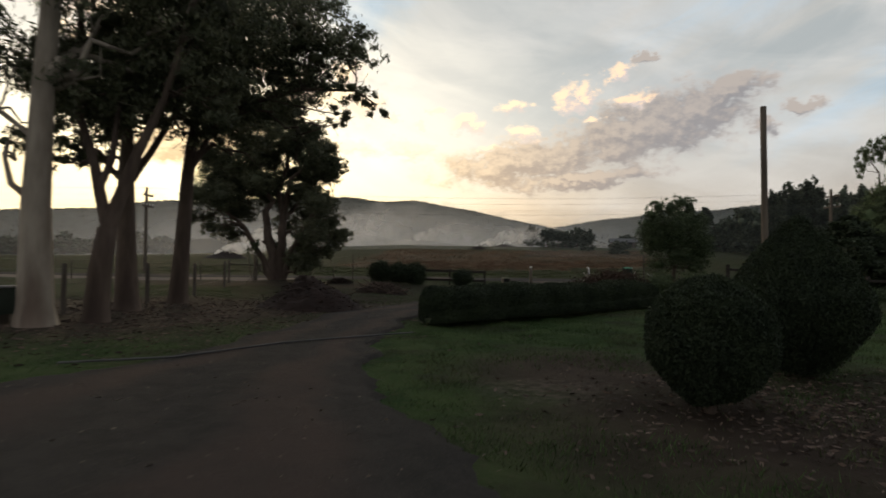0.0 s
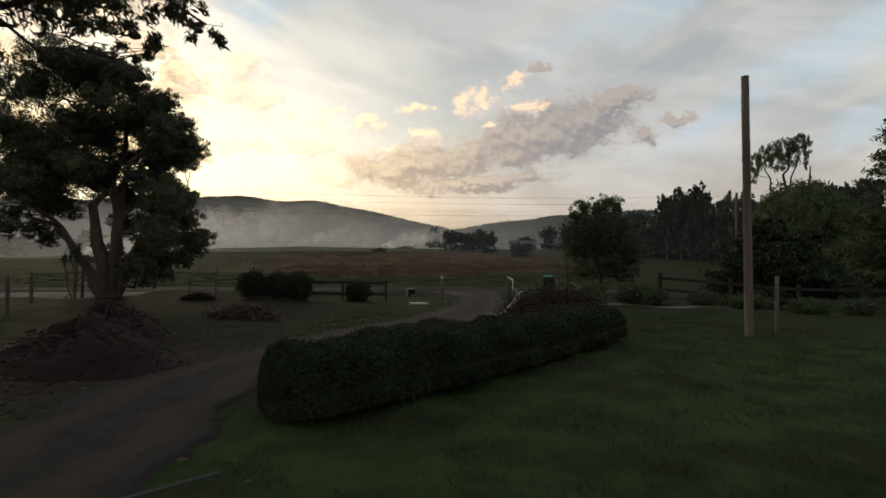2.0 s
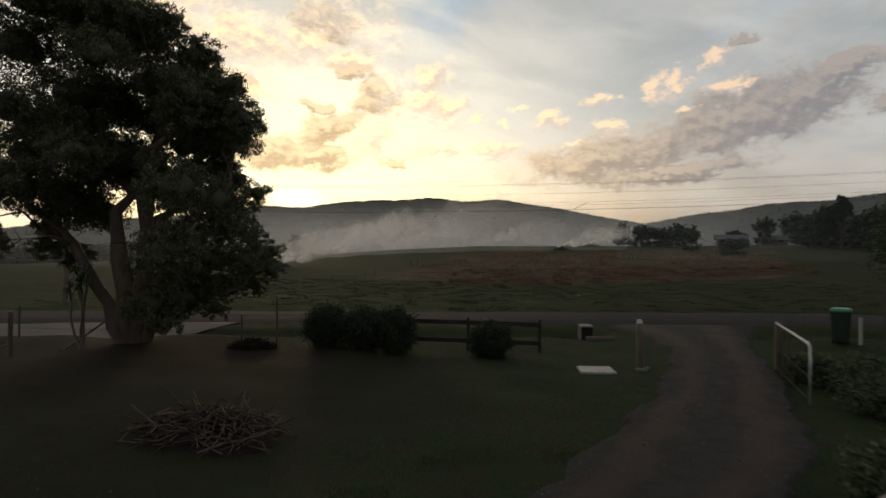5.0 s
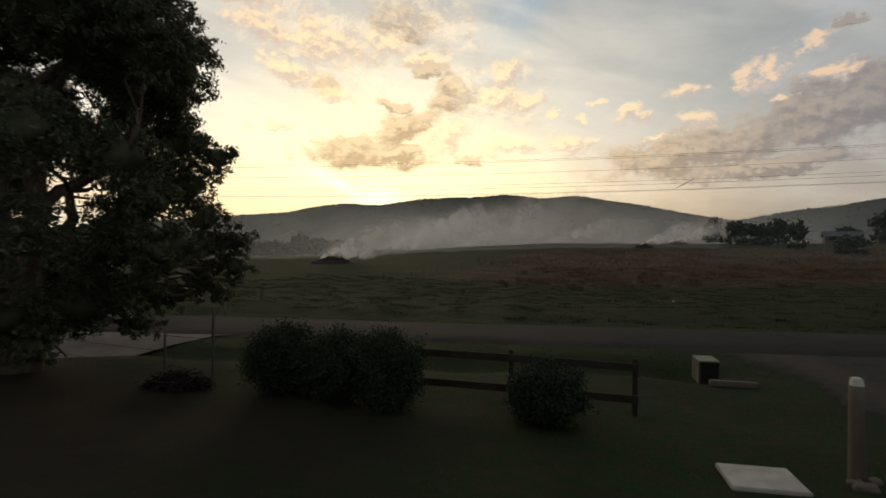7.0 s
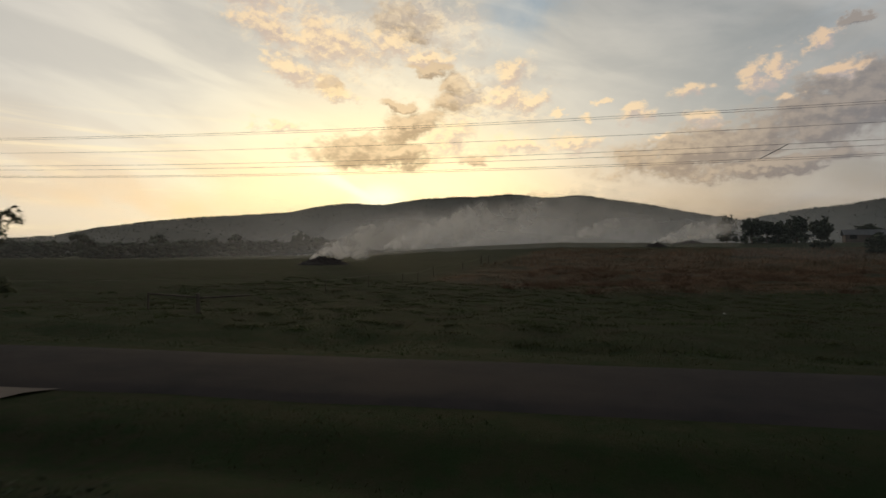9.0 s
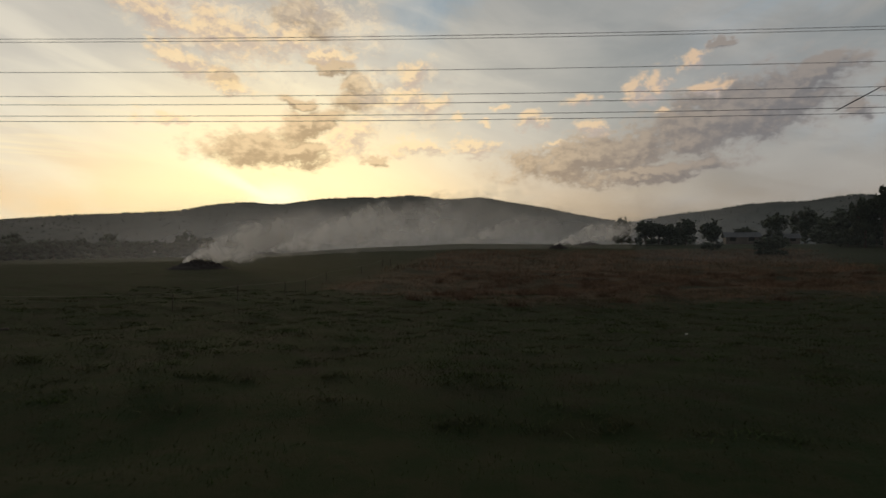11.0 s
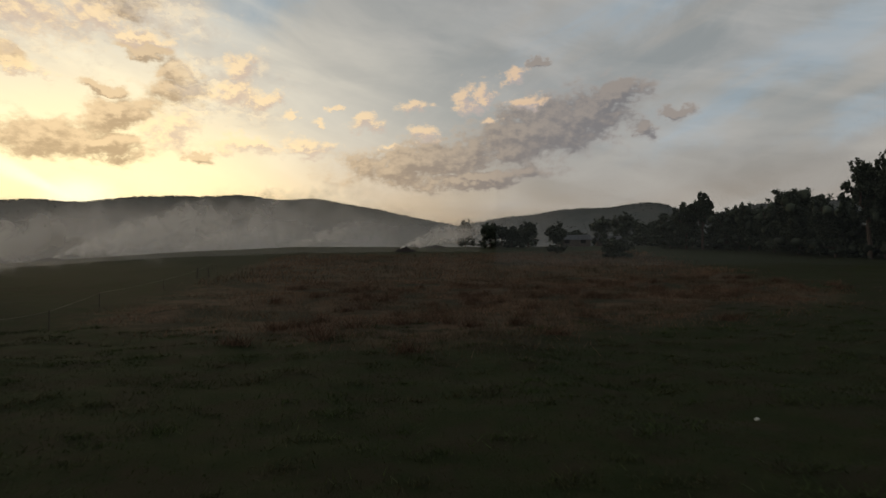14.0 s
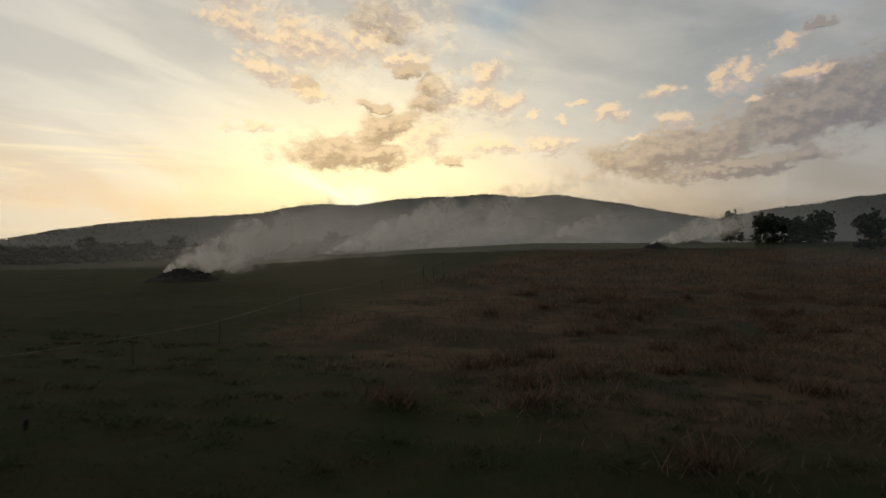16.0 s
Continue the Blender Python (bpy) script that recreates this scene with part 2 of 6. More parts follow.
M = dict(
    gum_leaf=mottled("gum_leaf", (0.068, 0.078, 0.044), (0.098, 0.100, 0.056), 1.5, island=0.45, bump=0, rough=0.6, glow=0.25),
    dark_leaf=mottled("dark_leaf", (0.046, 0.066, 0.032), (0.066, 0.088, 0.040), 2.0, island=0.45, bump=0, rough=0.7, glow=0.2),
    hedge_leaf=mottled("hedge_leaf", (0.021, 0.031, 0.017), (0.031, 0.043, 0.021), 2.0, island=0.3, bump=0, rough=0.75, glow=0.15),
    red_leaf=mottled("red_leaf", (0.044, 0.024, 0.018), (0.030, 0.026, 0.017), 1.5, island=0.5, bump=0, glow=0.2),
    far_leaf=mottled("far_leaf", (0.050, 0.062, 0.042), (0.068, 0.080, 0.054), 0.2, island=0.4, bump=0, glow=0.2),
    willow_leaf=mottled("willow_leaf", (0.085, 0.115, 0.055), (0.12, 0.145, 0.075), 0.5, island=0.4, bump=0, glow=0.3),
    pale_bark=mottled("pale_bark", (0.30, 0.26, 0.21), (0.20, 0.17, 0.135), 3.0, (0.12, 0.09, 0.07), 1.2, bump=0.5, fine=14, stretch=(1, 1, 0.25)),
    brown_bark=mottled("brown_bark", (0.075, 0.055, 0.042), (0.12, 0.09, 0.07), 5.0, (0.05, 0.035, 0.028), 1.4, bump=0.9, fine=22, stretch=(1, 1, 0.2)),
    grey_wood=mottled("grey_wood", (0.14, 0.115, 0.09), (0.085, 0.07, 0.055), 4.0, bump=0.6, fine=30, stretch=(1, 1, 0.12)),
    dark_post=mottled("dark_post", (0.06, 0.05, 0.042), (0.10, 0.085, 0.07), 4.0, bump=0.5, fine=30, stretch=(1, 1, 0.15)),
    rail_wood=mottled("rail_wood", (0.022, 0.019, 0.016), (0.036, 0.030, 0.025), 3.0, bump=0.5, fine=25),
    bleached=mottled("bleached_wood", (0.34, 0.31, 0.28), (0.20, 0.18, 0.155), 7.0, (0.44, 0.41, 0.37), 1.5, bump=0.6, fine=25),
    galv=mottled("galvanised", (0.45, 0.46, 0.47), (0.32, 0.33, 0.34), 6.0, metal=0.7, rough=0.5, bump=0.1),
    pasture_blade=mottled("pasture_blade", (0.030, 0.052, 0.016), (0.038, 0.052, 0.019), 0.5, (0.046, 0.042, 0.021), 0.2, island=0.5, bump=0, glow=0.25),
    tuft_blade=mottled("tuft_blade", (0.050, 0.072, 0.025), (0.040, 0.050, 0.021), 0.5, (0.056, 0.050, 0.027), 0.3, island=0.5, bump=0, glow=0.3),
    wire=mottled("wire", (0.08, 0.08, 0.08), (0.05, 0.05, 0.05), 3.0, rough=0.6, bump=0),
    tape=mottled("tape", (0.26, 0.26, 0.22), (0.16, 0.16, 0.14), 3.0, bump=0),
    asphalt=mottled("asphalt", (0.021, 0.0195, 0.0205), (0.028, 0.025, 0.0255), 1.2, (0.036, 0.030, 0.028), 0.25, bump=0.5, fine=120, rough=0.95, spec=0.10),
    gravel=mottled("gravel_drive", (0.062, 0.046, 0.037), (0.040, 0.031, 0.026), 1.6, (0.085, 0.058, 0.044), 0.5, bump=0.8, fine=70),
    concrete=mottled("concrete", (0.128, 0.104, 0.086), (0.098, 0.080, 0.066), 1.5, bump=0.3, fine=60),
    pale_slab=mottled("pale_concrete", (0.42, 0.40, 0.34), (0.33, 0.31, 0.27), 4.0, bump=0.3, fine=60),
    soil=mottled("soil", (0.028, 0.018, 0.015), (0.019, 0.012, 0.010), 3.0, bump=1.0, fine=20),
    ash=mottled("burnt_timber", (0.016, 0.014, 0.012), (0.035, 0.028, 0.024), 3.0, bump=0.8, fine=10),
    stick=mottled("dead_stick", (0.115, 0.085, 0.068), (0.06, 0.044, 0.036), 6.0, island=0.4, bump=0),
    blade=mottled("grass_blade", (0.036, 0.070, 0.021), (0.048, 0.075, 0.026), 0.6, (0.062, 0.060, 0.030), 0.25, island=0.5, bump=0, glow=0.25),
    reed=mottled("dry_reed", (0.185, 0.122, 0.078), (0.135, 0.090, 0.060), 0.3, (0.085, 0.070, 0.044), 0.12, island=0.5, bump=0, glow=0.25),
    reed_dark=mottled("dark_reed", (0.130, 0.082, 0.054), (0.095, 0.064, 0.042), 0.6, island=0.5, bump=0, glow=0.2),
    bin_green=mottled("bin_plastic", (0.020, 0.035, 0.026), (0.016, 0.028, 0.021), 3.0, rough=0.5, bump=0.05),
    lid_green=mottled("lid_plastic", (0.10, 0.30, 0.20), (0.12, 0.34, 0.23), 3.0, rough=0.45, bump=0.05),
    white_paint=mottled("white_paint", (0.58, 0.58, 0.52), (0.46, 0.46, 0.41), 5.0, bump=0.1),
    dark_gap=mottled("dark_inside", (0.012, 0.012, 0.011), (0.018, 0.017, 0.015), 4.0, bump=0),
    dark_brown=mottled("dead_leaf_litter", (0.034, 0.023, 0.018), (0.022, 0.016, 0.013), 4.0, island=0.5, bump=0),
    pale_soil=mottled("pale_sand", (0.15, 0.125, 0.10), (0.10, 0.083, 0.066), 2.0, bump=0.4, fine=50),
    roof_tin=mottled("roof_tin", (0.20, 0.205, 0.21), (0.15, 0.155, 0.16), 1.0, rough=0.6, metal=0.2, bump=0),
    brick_wall=mottled("far_wall", (0.13, 0.11, 0.095), (0.10, 0.085, 0.075), 1.0, bump=0),
    hill_leaf=mottled("hill_crowns", (0.055, 0.060, 0.048), (0.070, 0.074, 0.060), 0.02, island=0.25, bump=0, glow=0.2),
    box_paint=mottled("weathered_box", (0.20, 0.21, 0.165), (0.14, 0.15, 0.115), 5.0, bump=0.1),
    hill=mottled("wooded_hill", (0.055, 0.060, 0.048), (0.070, 0.074, 0.060), 0.03, (0.080, 0.078, 0.062), 0.006, bump=0.0),
)


# ---- helpers ----
rng = np.random.default_rng(7)


def mesh_of(name, verts, faces, mat, smooth=False, uv=None):
    """A mesh from arrays; faces all have the same number of corners."""
    verts, faces = np.asarray(verts, np.float32), np.asarray(faces, np.int32)
    me = bpy.data.meshes.new(name)
    me.vertices.add(len(verts)), me.loops.add(faces.size), me.polygons.add(len(faces))
    me.vertices.foreach_set("co", verts.ravel())
    me.loops.foreach_set("vertex_index", faces.ravel())
    me.polygons.foreach_set("loop_start", np.arange(len(faces), dtype=np.int32) * faces.shape[1])
    if smooth:
        me.polygons.foreach_set("use_smooth", np.ones(len(faces), bool))
    if uv is not None:
        me.uv_layers.new(name="UVMap").data.foreach_set("uv", np.asarray(uv, np.float32)[faces.ravel()].ravel())
    me.materials.append(mat)
    me.update(calc_edges=True)
    return me


def thing(name, at, label, category, group="", kind=""):
    ob = new(name)
    ob.location = at
    ob.empty_display_size = 0.2
    return tagged(ob, label, category, group, kind)


def add(name, mesh, parent=None, label="", at=(0, 0, 0), turn=0.0):
    ob = new(name, mesh)
    ob.parent = parent
    ob.location = at
    ob.rotation_euler = (0, 0, radians(turn))
    return tagged(ob, label)


def box(name, size, mat, bevel=0.01, taper=1.0, at=(0, 0, 0)):
    """A bevelled box standing on its base; taper scales the top."""
    bm = bmesh.new()
    bmesh.ops.create_cube(bm, size=1)
    for v in bm.verts:
        k = taper if v.co.z > 0 else 1.0
        v.co = Vector((v.co.x * size[0] * k + at[0], v.co.y * size[1] * k + at[1], (v.co.z + 0.5) * size[2] + at[2]))
    if bevel:
        bmesh.ops.bevel(bm, geom=bm.edges[:], offset=bevel, segments=2, affect="EDGES")
    me = bpy.data.meshes.new(name)
    bm.to_mesh(me)
    bm.free()
    me.materials.append(mat)
    return me


def tubes(name, paths, mat, sides=8, rough=0.0):
    """Tapered limbs: each path is a list of (point, radius)."""
    V, F = [], []
    for path in paths:
        pts = [Vector(p) for p, _ in path]
        n0 = len(V)
        for i, (p, (_, r)) in enumerate(zip(pts, path)):
            d = (pts[min(i + 1, len(pts) - 1)] - pts[max(i - 1, 0)]).normalized()
            a = d.orthogonal().normalized() if abs(d.x) > 0.9 else d.cross(Vector((1, 0, 0))).normalized()
            b = d.cross(a)
            for k in range(sides):
                w = 2 * math.pi * k / sides
                rr = r * (1 + rough * noise.noise((p.x * 3 + math.cos(w) * 2, p.y * 3 + math.sin(w) * 2, p.z * 1.3)))
                V.append(p + a * math.cos(w) * rr + b * math.sin(w) * rr)
        for i in range(len(pts) - 1):
            for k in range(sides):
                q, k2 = n0 + i * sides, (k + 1) % sides
                F.append((q + k, q + k2, q + sides + k2, q + sides + k))
        for end in (n0, n0 + (len(pts) - 1) * sides):
            V.append(pts[0] if end == n0 else pts[-1])
            for k in range(0, sides):
                F.append((end + k, end + (k + 1) % sides, len(V) - 1, len(V) - 1))
    F = [f for f in F]
    me = bpy.data.meshes.new(name)
    me.from_pydata([tuple(v) for v in V], [], [tuple(dict.fromkeys(f)) for f in F])
    me.polygons.foreach_set("use_smooth", np.ones(len(me.polygons), bool))
    me.materials.append(mat)
    me.update()
    return me


def bend(a, b, r0, r1, n=5, sway=0.1, lift=0.0):
    """A wavering limb from a to b as a path for tubes()."""
    a, b = Vector(a), Vector(b)
    size = (b - a).length
    out = []
    for i in range(n + 1):
        f = i / n
        j = Vector(rng.normal(0, sway * size * math.sin(math.pi * f) * 0.5, 3))
        out.append((a.lerp(b, f) + j + Vector((0, 0, lift * size * math.sin(math.pi * f))), r0 + (r1 - r0) * f))
    return out


def leaf_mesh(name, centres, length, width, mat, droop=0.0, spread=1.0):
    """A lozenge leaf at each centre, turned at random; droop hangs them."""
    n = len(centres)
    d = rng.normal(0, 1, (n, 3))
    d[:, 2] = d[:, 2] * spread - droop * 2.0
    d /= np.linalg.norm(d, axis=1)[:, None]
    s = np.cross(d, rng.normal(0, 1, (n, 3)))
    s /= np.linalg.norm(s, axis=1)[:, None] + 1e-9
    k = rng.uniform(0.6, 1.3, (n, 1))
    L, Wd = d * length * k * 0.5, s * width * k * 0.5
    c = np.asarray(centres)
    v = np.stack([c - L, c + Wd, c + L, c - Wd], 1).reshape(-1, 3)
    f = np.arange(n * 4).reshape(-1, 4)
    return mesh_of(name, v, f, mat)


def in_clumps(clumps, total=None, shell=0.35, sigma=0.105):
    """Points spread in ellipsoids (x, y, z, rx, ry, rz), denser towards the skin and gathered in twigs."""
    vol = np.array([c[3] * c[4] * c[5] for c in clumps]) ** 0.75
    out = []
    for c, w in zip(clumps, vol / vol.sum()):
        n = max(8, int(total * w))
        tw = max(3, n // 34)
        d = rng.normal(0, 1, (tw, 3))
        d /= np.linalg.norm(d, axis=1)[:, None]
        r = rng.uniform(shell, 1.0, (tw, 1)) ** 0.6
        hub = d * r
        pick = rng.integers(0, tw, n)
        p = hub[pick] + rng.normal(0, sigma, (n, 3))
        out.append(p * np.array(c[3:6]) + np.array(c[0:3]))
    return np.concatenate(out)


UNIT = bmesh.new()
bmesh.ops.create_icosphere(UNIT, subdivisions=2, radius=1)
BALL_V = np.array([v.co[:] for v in UNIT.verts])
BALL_F = np.array([[v.index for v in f.verts] for f in UNIT.faces])
UNIT.free()


def hearts(name, clumps, size, mat):
    """The dense dark inside of each leaf clump, lumpy and smaller than the clump."""
    V, F = [], []
    for k, c in enumerate(clumps):
        w = rng.uniform(2, 4, (3, 3))
        lump = 1 + 0.16 * np.sin(BALL_V @ w[0] + w[1, 0] * 5) + 0.12 * np.sin(BALL_V @ (w[2] * 2.1) + w[1, 1] * 5)
        V.append(BALL_V * (lump * size)[:, None] * np.array(c[3:6]) + np.array(c[:3]))
        F.append(BALL_F + k * len(BALL_V))
    return mesh_of(name, np.concatenate(V), np.concatenate(F), mat)


def leafy_tree(name, at, limbs, clumps, leaves, leaf=(0.16, 0.045), mat="gum_leaf", bark="brown_bark", label="", droop=0.35, group="", twigs=2, smooth_bark=0.12, category="tree", shell=0.35, heart=0.0, sigma=0.105):
    """A tree: trunks and limbs as given, a branch to every clump, and a crown of single leaves. Places are from its base."""
    ob = thing(name, at, label, category, group)
    paths = list(limbs)
    ends = [(Vector(p), r) for path in limbs for p, r in path[1:]]
    for c in clumps:
        q = Vector(c[:3])
        low = [e for e in ends if e[0].z < q.z + 0.2] or ends
        s, r = min(low, key=lambda e: (e[0] - q).length)
        r1 = max(0.012, min(r * 0.55, 0.09))
        paths.append(bend(s, q, r1, 0.012, 5, 0.22, 0.05))
        for _ in range(twigs):
            off = Vector(rng.normal(0, 0.5, 3)) * Vector(c[3:6]).length * 0.6
            paths.append(bend(q.lerp(s, 0.3), q + off, r1 * 0.4, 0.006, 3, 0.25))
    add("trunk", tubes("trunk", paths, M[bark], 8, smooth_bark), ob)
    add("crown", leaf_mesh("crown", in_clumps(clumps, total=leaves, shell=shell, sigma=sigma), leaf[0], leaf[1], M[mat], droop), ob)
    if heart:
        add("inner_foliage", hearts("inner_foliage", clumps, heart, M[mat]), ob)
    return ob


# ---- ground ----
def smooth(a, b, x):
    t = np.clip((x - a) / (b - a), 0, 1)
    return t * t * (3 - 2 * t)


def far_rise(x, y):
    """The land beyond the paddock climbs towards the hills, and falls away a little to the west."""
    d = np.hypot(x, y - 50)
    a = np.degrees(np.arctan2(x, y - 50))
    east = np.interp(a, [-180, -48, -30, -16, -5, 180], [0, 0, 0.25, 0.75, 1, 1])
    up = np.interp(d, [12, 40, 117, 155, 250, 500, 1200], [0, 0.7, 4.4, 6.4, 8.6, 10.5, 11.0])
    down = np.interp(d, [12, 60, 150, 250, 500, 1200], [0, 0.75, 0.5, -0.5, -3.0, -5.0])
    return (up * east + down * (1 - east)) * smooth(46, 62, y)


def road_mid(x):
    return 38.2 + 0.15 * x


DRIVE_L = [(-9, -4), (-5.0, 1.5), (-3.7, 4.4), (-2.9, 5.6), (-2.5, 8.0), (-2.2, 11.2), (-1.7, 13.2), (-0.3, 16.2), (2.9, 20.8), (5.1, 25.8), (6.5, 29.8), (6.6, 33.0), (5.2, 36.8)]
DRIVE_R = [(3.5, -4), (2.3, 0.6), (1.3, 2.2), (0.2, 3.3), (-0.35, 5.8), (-0.3, 9.0), (-0.3, 11.8), (1.5, 15.0), (4.6, 19.2), (6.5, 22.5), (7.6, 26.0), (8.5, 29.6), (9.6, 34.0), (11.8, 37.6)]
DRIVE_MID = np.array([((l[0] + r[0]) / 2, (l[1] + r[1]) / 2) for l, r in zip(DRIVE_L, DRIVE_R[:-1])])
WAVES = [(f * k, a, w, p) for f, a in ((0.4, 0.030), (1.2, 0.022), (2.9, 0.012)) for k, w, p in rng.uniform((0.7, 0, 0), (1.3, 6.3, 6.3), (4, 3))]


def drive_gap(x, y):
    """How far a place is from the middle line of the drive."""
    best = np.full(np.shape(x), 99.0)
    for a, b in zip(DRIVE_MID[:-1], DRIVE_MID[1:]):
        ab = b - a
        t = np.clip(((x - a[0]) * ab[0] + (y - a[1]) * ab[1]) / (ab @ ab), 0, 1)
        best = np.minimum(best, np.hypot(x - a[0] - t * ab[0], y - a[1] - t * ab[1]))
    return best


def on_drive(x, y):
    """Whether places lie inside the drive's outline."""
    ring = np.array(DRIVE_L + DRIVE_R[::-1], float)
    inside = np.zeros(np.shape(x), bool)
    for (x1, y1), (x2, y2) in zip(ring, np.roll(ring, -1, 0)):
        hit = ((y1 > y) != (y2 > y)) & (x < (x2 - x1) * (y - y1) / (y2 - y1 + 1e-9) + x1)
        inside ^= hit
    return inside


def ground_z(x, y):
    x, y = np.asarray(x, float), np.asarray(y, float)
    z = far_rise(x, y)
    off = y - road_mid(x)
    # drains on both sides of the road, piped under the drive
    z = z - 0.30 * np.exp(-((off + 4.6) / 1.0) ** 2) * smooth(1.6, 3.2, np.abs(x - 7.6)) * smooth(60, 40, np.abs(x))
    z = z - 0.12 * np.exp(-((off - 4.5) / 1.3) ** 2) * smooth(80, 50, np.abs(x))
    z = z - 0.6 * smooth(14, 26, x) * smooth(14, 28, y) * smooth(50, 36, y)
    lump = sum(a * np.sin((x * math.cos(w) + y * math.sin(w)) * f + p) for f, a, w, p in WAVES)
    z = z + lump * smooth(2.4, 4.0, np.abs(off)) * smooth(90, 60, np.abs(x)) * (0.25 + 0.75 * smooth(1.2, 3.2, drive_gap(x, y)))
    # coarse tussocky pasture beyond the road
    z = z + 0.016 * smooth(46, 52, y) * smooth(140, 90, y) * np.sin(x * 1.9 + np.sin(y * 1.3) * 1.5) * np.sin(y * 2.3 + np.sin(x * 0.9) * 1.7)
    return z


def gz(x, y):
    return float(ground_z(x, y))


def axis(spans):
    out = []
    for a, b, n in spans:
        out.append(np.linspace(a, b, n, endpoint=False))
    return np.concatenate(out + [np.array([spans[-1][1]])])


gx = axis([(-3200, -400, 20), (-400, -60, 50), (-60, -14, 70), (-14, 16, 200), (16, 60, 70), (60, 400, 50), (400, 3200, 20)])
gy = axis([(-1500, -60, 12), (-60, -6, 30), (-6, 70, 420), (70, 130, 100), (130, 400, 60), (400, 3200, 20)])
X, Y = np.meshgrid(gx, gy)
Z = ground_z(X, Y)
nx, ny = len(gx), len(gy)
idx = np.arange(nx * ny).reshape(ny, nx)
quads = np.stack([idx[:-1, :-1], idx[:-1, 1:], idx[1:, 1:], idx[1:, :-1]], -1).reshape(-1, 4)


def ground_material():
    m = bpy.data.materials.new("ground")
    m.use_nodes = True
    m.node_tree.nodes.clear()
    T = Tree(m.node_tree)
    co = T.node("ShaderNodeTexCoord").outputs["Object"]
    s = T.node("ShaderNodeSeparateXYZ")
    T.put(s.inputs[0], co)
    x, y = s.outputs[0], s.outputs[1]
    n1, n2, n3 = T.noise(co, 0.18, 5, 0.6), T.noise(co, 1.3, 6, 0.65), T.noise(co, 14.0, 5, 0.7)
    grass = T.mix(T.step(n2, 0.36, 0.64), (0.022, 0.047, 0.014), (0.047, 0.074, 0.025))
    grass = T.mix(T.step(T.noise(co, 0.55, 4, 0.6), 0.48, 0.64, 0, 0.8), grass, (0.026, 0.030, 0.017))
    grass = T.mix(T.step(n3, 0.5, 0.75, 0, 0.7), grass, (0.075, 0.066, 0.038))
    # thin rises towards the road, where turf and dirt are coloured darker
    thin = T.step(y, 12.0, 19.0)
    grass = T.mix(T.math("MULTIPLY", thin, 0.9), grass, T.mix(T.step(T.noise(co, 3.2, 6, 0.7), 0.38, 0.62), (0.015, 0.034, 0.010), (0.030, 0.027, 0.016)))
    dirt = T.mix(T.step(n2, 0.3, 0.7), (0.042, 0.031, 0.026), (0.062, 0.046, 0.038))
    dirt = T.mix(T.step(n3, 0.55, 0.72, 0, 0.6), dirt, (0.10, 0.075, 0.058))
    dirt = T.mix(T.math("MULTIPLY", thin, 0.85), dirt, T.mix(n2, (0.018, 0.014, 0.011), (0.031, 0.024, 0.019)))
    wob = T.math("MULTIPLY", T.math("SUBTRACT", n1, 0.5), 7.0)
    wob2 = T.math("MULTIPLY", T.math("SUBTRACT", n2, 0.5), 2.2)
    ww = T.math("ADD", wob, wob2)

    def spot(cx, cy, rx, ry, soft=0.5):
        u = T.math("DIVIDE", T.math("SUBTRACT", x, cx), rx)
        v = T.math("DIVIDE", T.math("SUBTRACT", y, cy), ry)
        d = T.math("SQRT", T.math("ADD", T.math("POWER", u, 2.0), T.math("POWER", v, 2.0)))
        d = T.math("ADD", d, T.math("MULTIPLY", ww, 0.16))
        return T.step(d, 1.0 + soft * 0.5, 1.0 - soft * 0.5)

    # bare earth: under the gums, the worn patch by the round shrubs, along the yard fence
    bare = T.math("MAXIMUM", spot(-7.5, 13.0, 6.0, 5.5, 0.8), spot(2.4, 5.9, 1.5, 1.5, 0.9))
    bare = T.math("MAXIMUM", bare, spot(-8.0, 27.0, 8.0, 3.2, 0.9))
    bare = T.math("MAXIMUM", bare, spot(4.6, 3.2, 3.4, 1.7, 0.9))
    bare = T.math("MAXIMUM", bare, spot(-2.5, 15.0, 3.0, 5.0, 1.0))
    bare = T.math("MAXIMUM", bare, T.math("MULTIPLY", spot(-3.5, 23.5, 4.2, 6.0, 1.2), 0.7))
    bare = T.math("MAXIMUM", bare, T.step(n1, 0.56, 0.70, 0.0, 0.5))
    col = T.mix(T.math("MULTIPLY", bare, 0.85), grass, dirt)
    worn = T.math("MULTIPLY", spot(1.85, 4.75, 0.75, 0.55, 0.9), T.step(T.noise(co, 7.0, 6, 0.7), 0.40, 0.66))
    col = T.mix(T.math("MULTIPLY", worn, 0.6), col, (0.165, 0.135, 0.118))
    # the ground round the clipped shrubs is a darker, mottled brown
    dark_brown = spot(5.3, 3.9, 3.6, 2.4, 0.9)
    col = T.mix(T.math("MULTIPLY", dark_brown, 0.75), col, T.mix(T.step(n2, 0.35, 0.65), (0.030, 0.021, 0.017), (0.046, 0.036, 0.028)))
    # paddock beyond the road: green strip, then dry rushes to the right of the tape fence
    edge = T.math("ADD", T.math("MULTIPLY_ADD", T.math("MAXIMUM", T.math("SUBTRACT", x, 1.0), 0.0), 0.36, 64.0), T.math("MULTIPLY", T.math("MINIMUM", x, 0.0), -0.62))
    dry = T.step(T.math("SUBTRACT", T.math("MULTIPLY_ADD", ww, 1.3, y), edge), -2.0, 2.5)
    dry = T.math("MULTIPLY", dry, T.step(T.math("MULTIPLY_ADD", ww, 0.8, x), -17.0, -11.0))
    dry = T.math("MULTIPLY", dry, T.step(y, 175.0, 130.0))
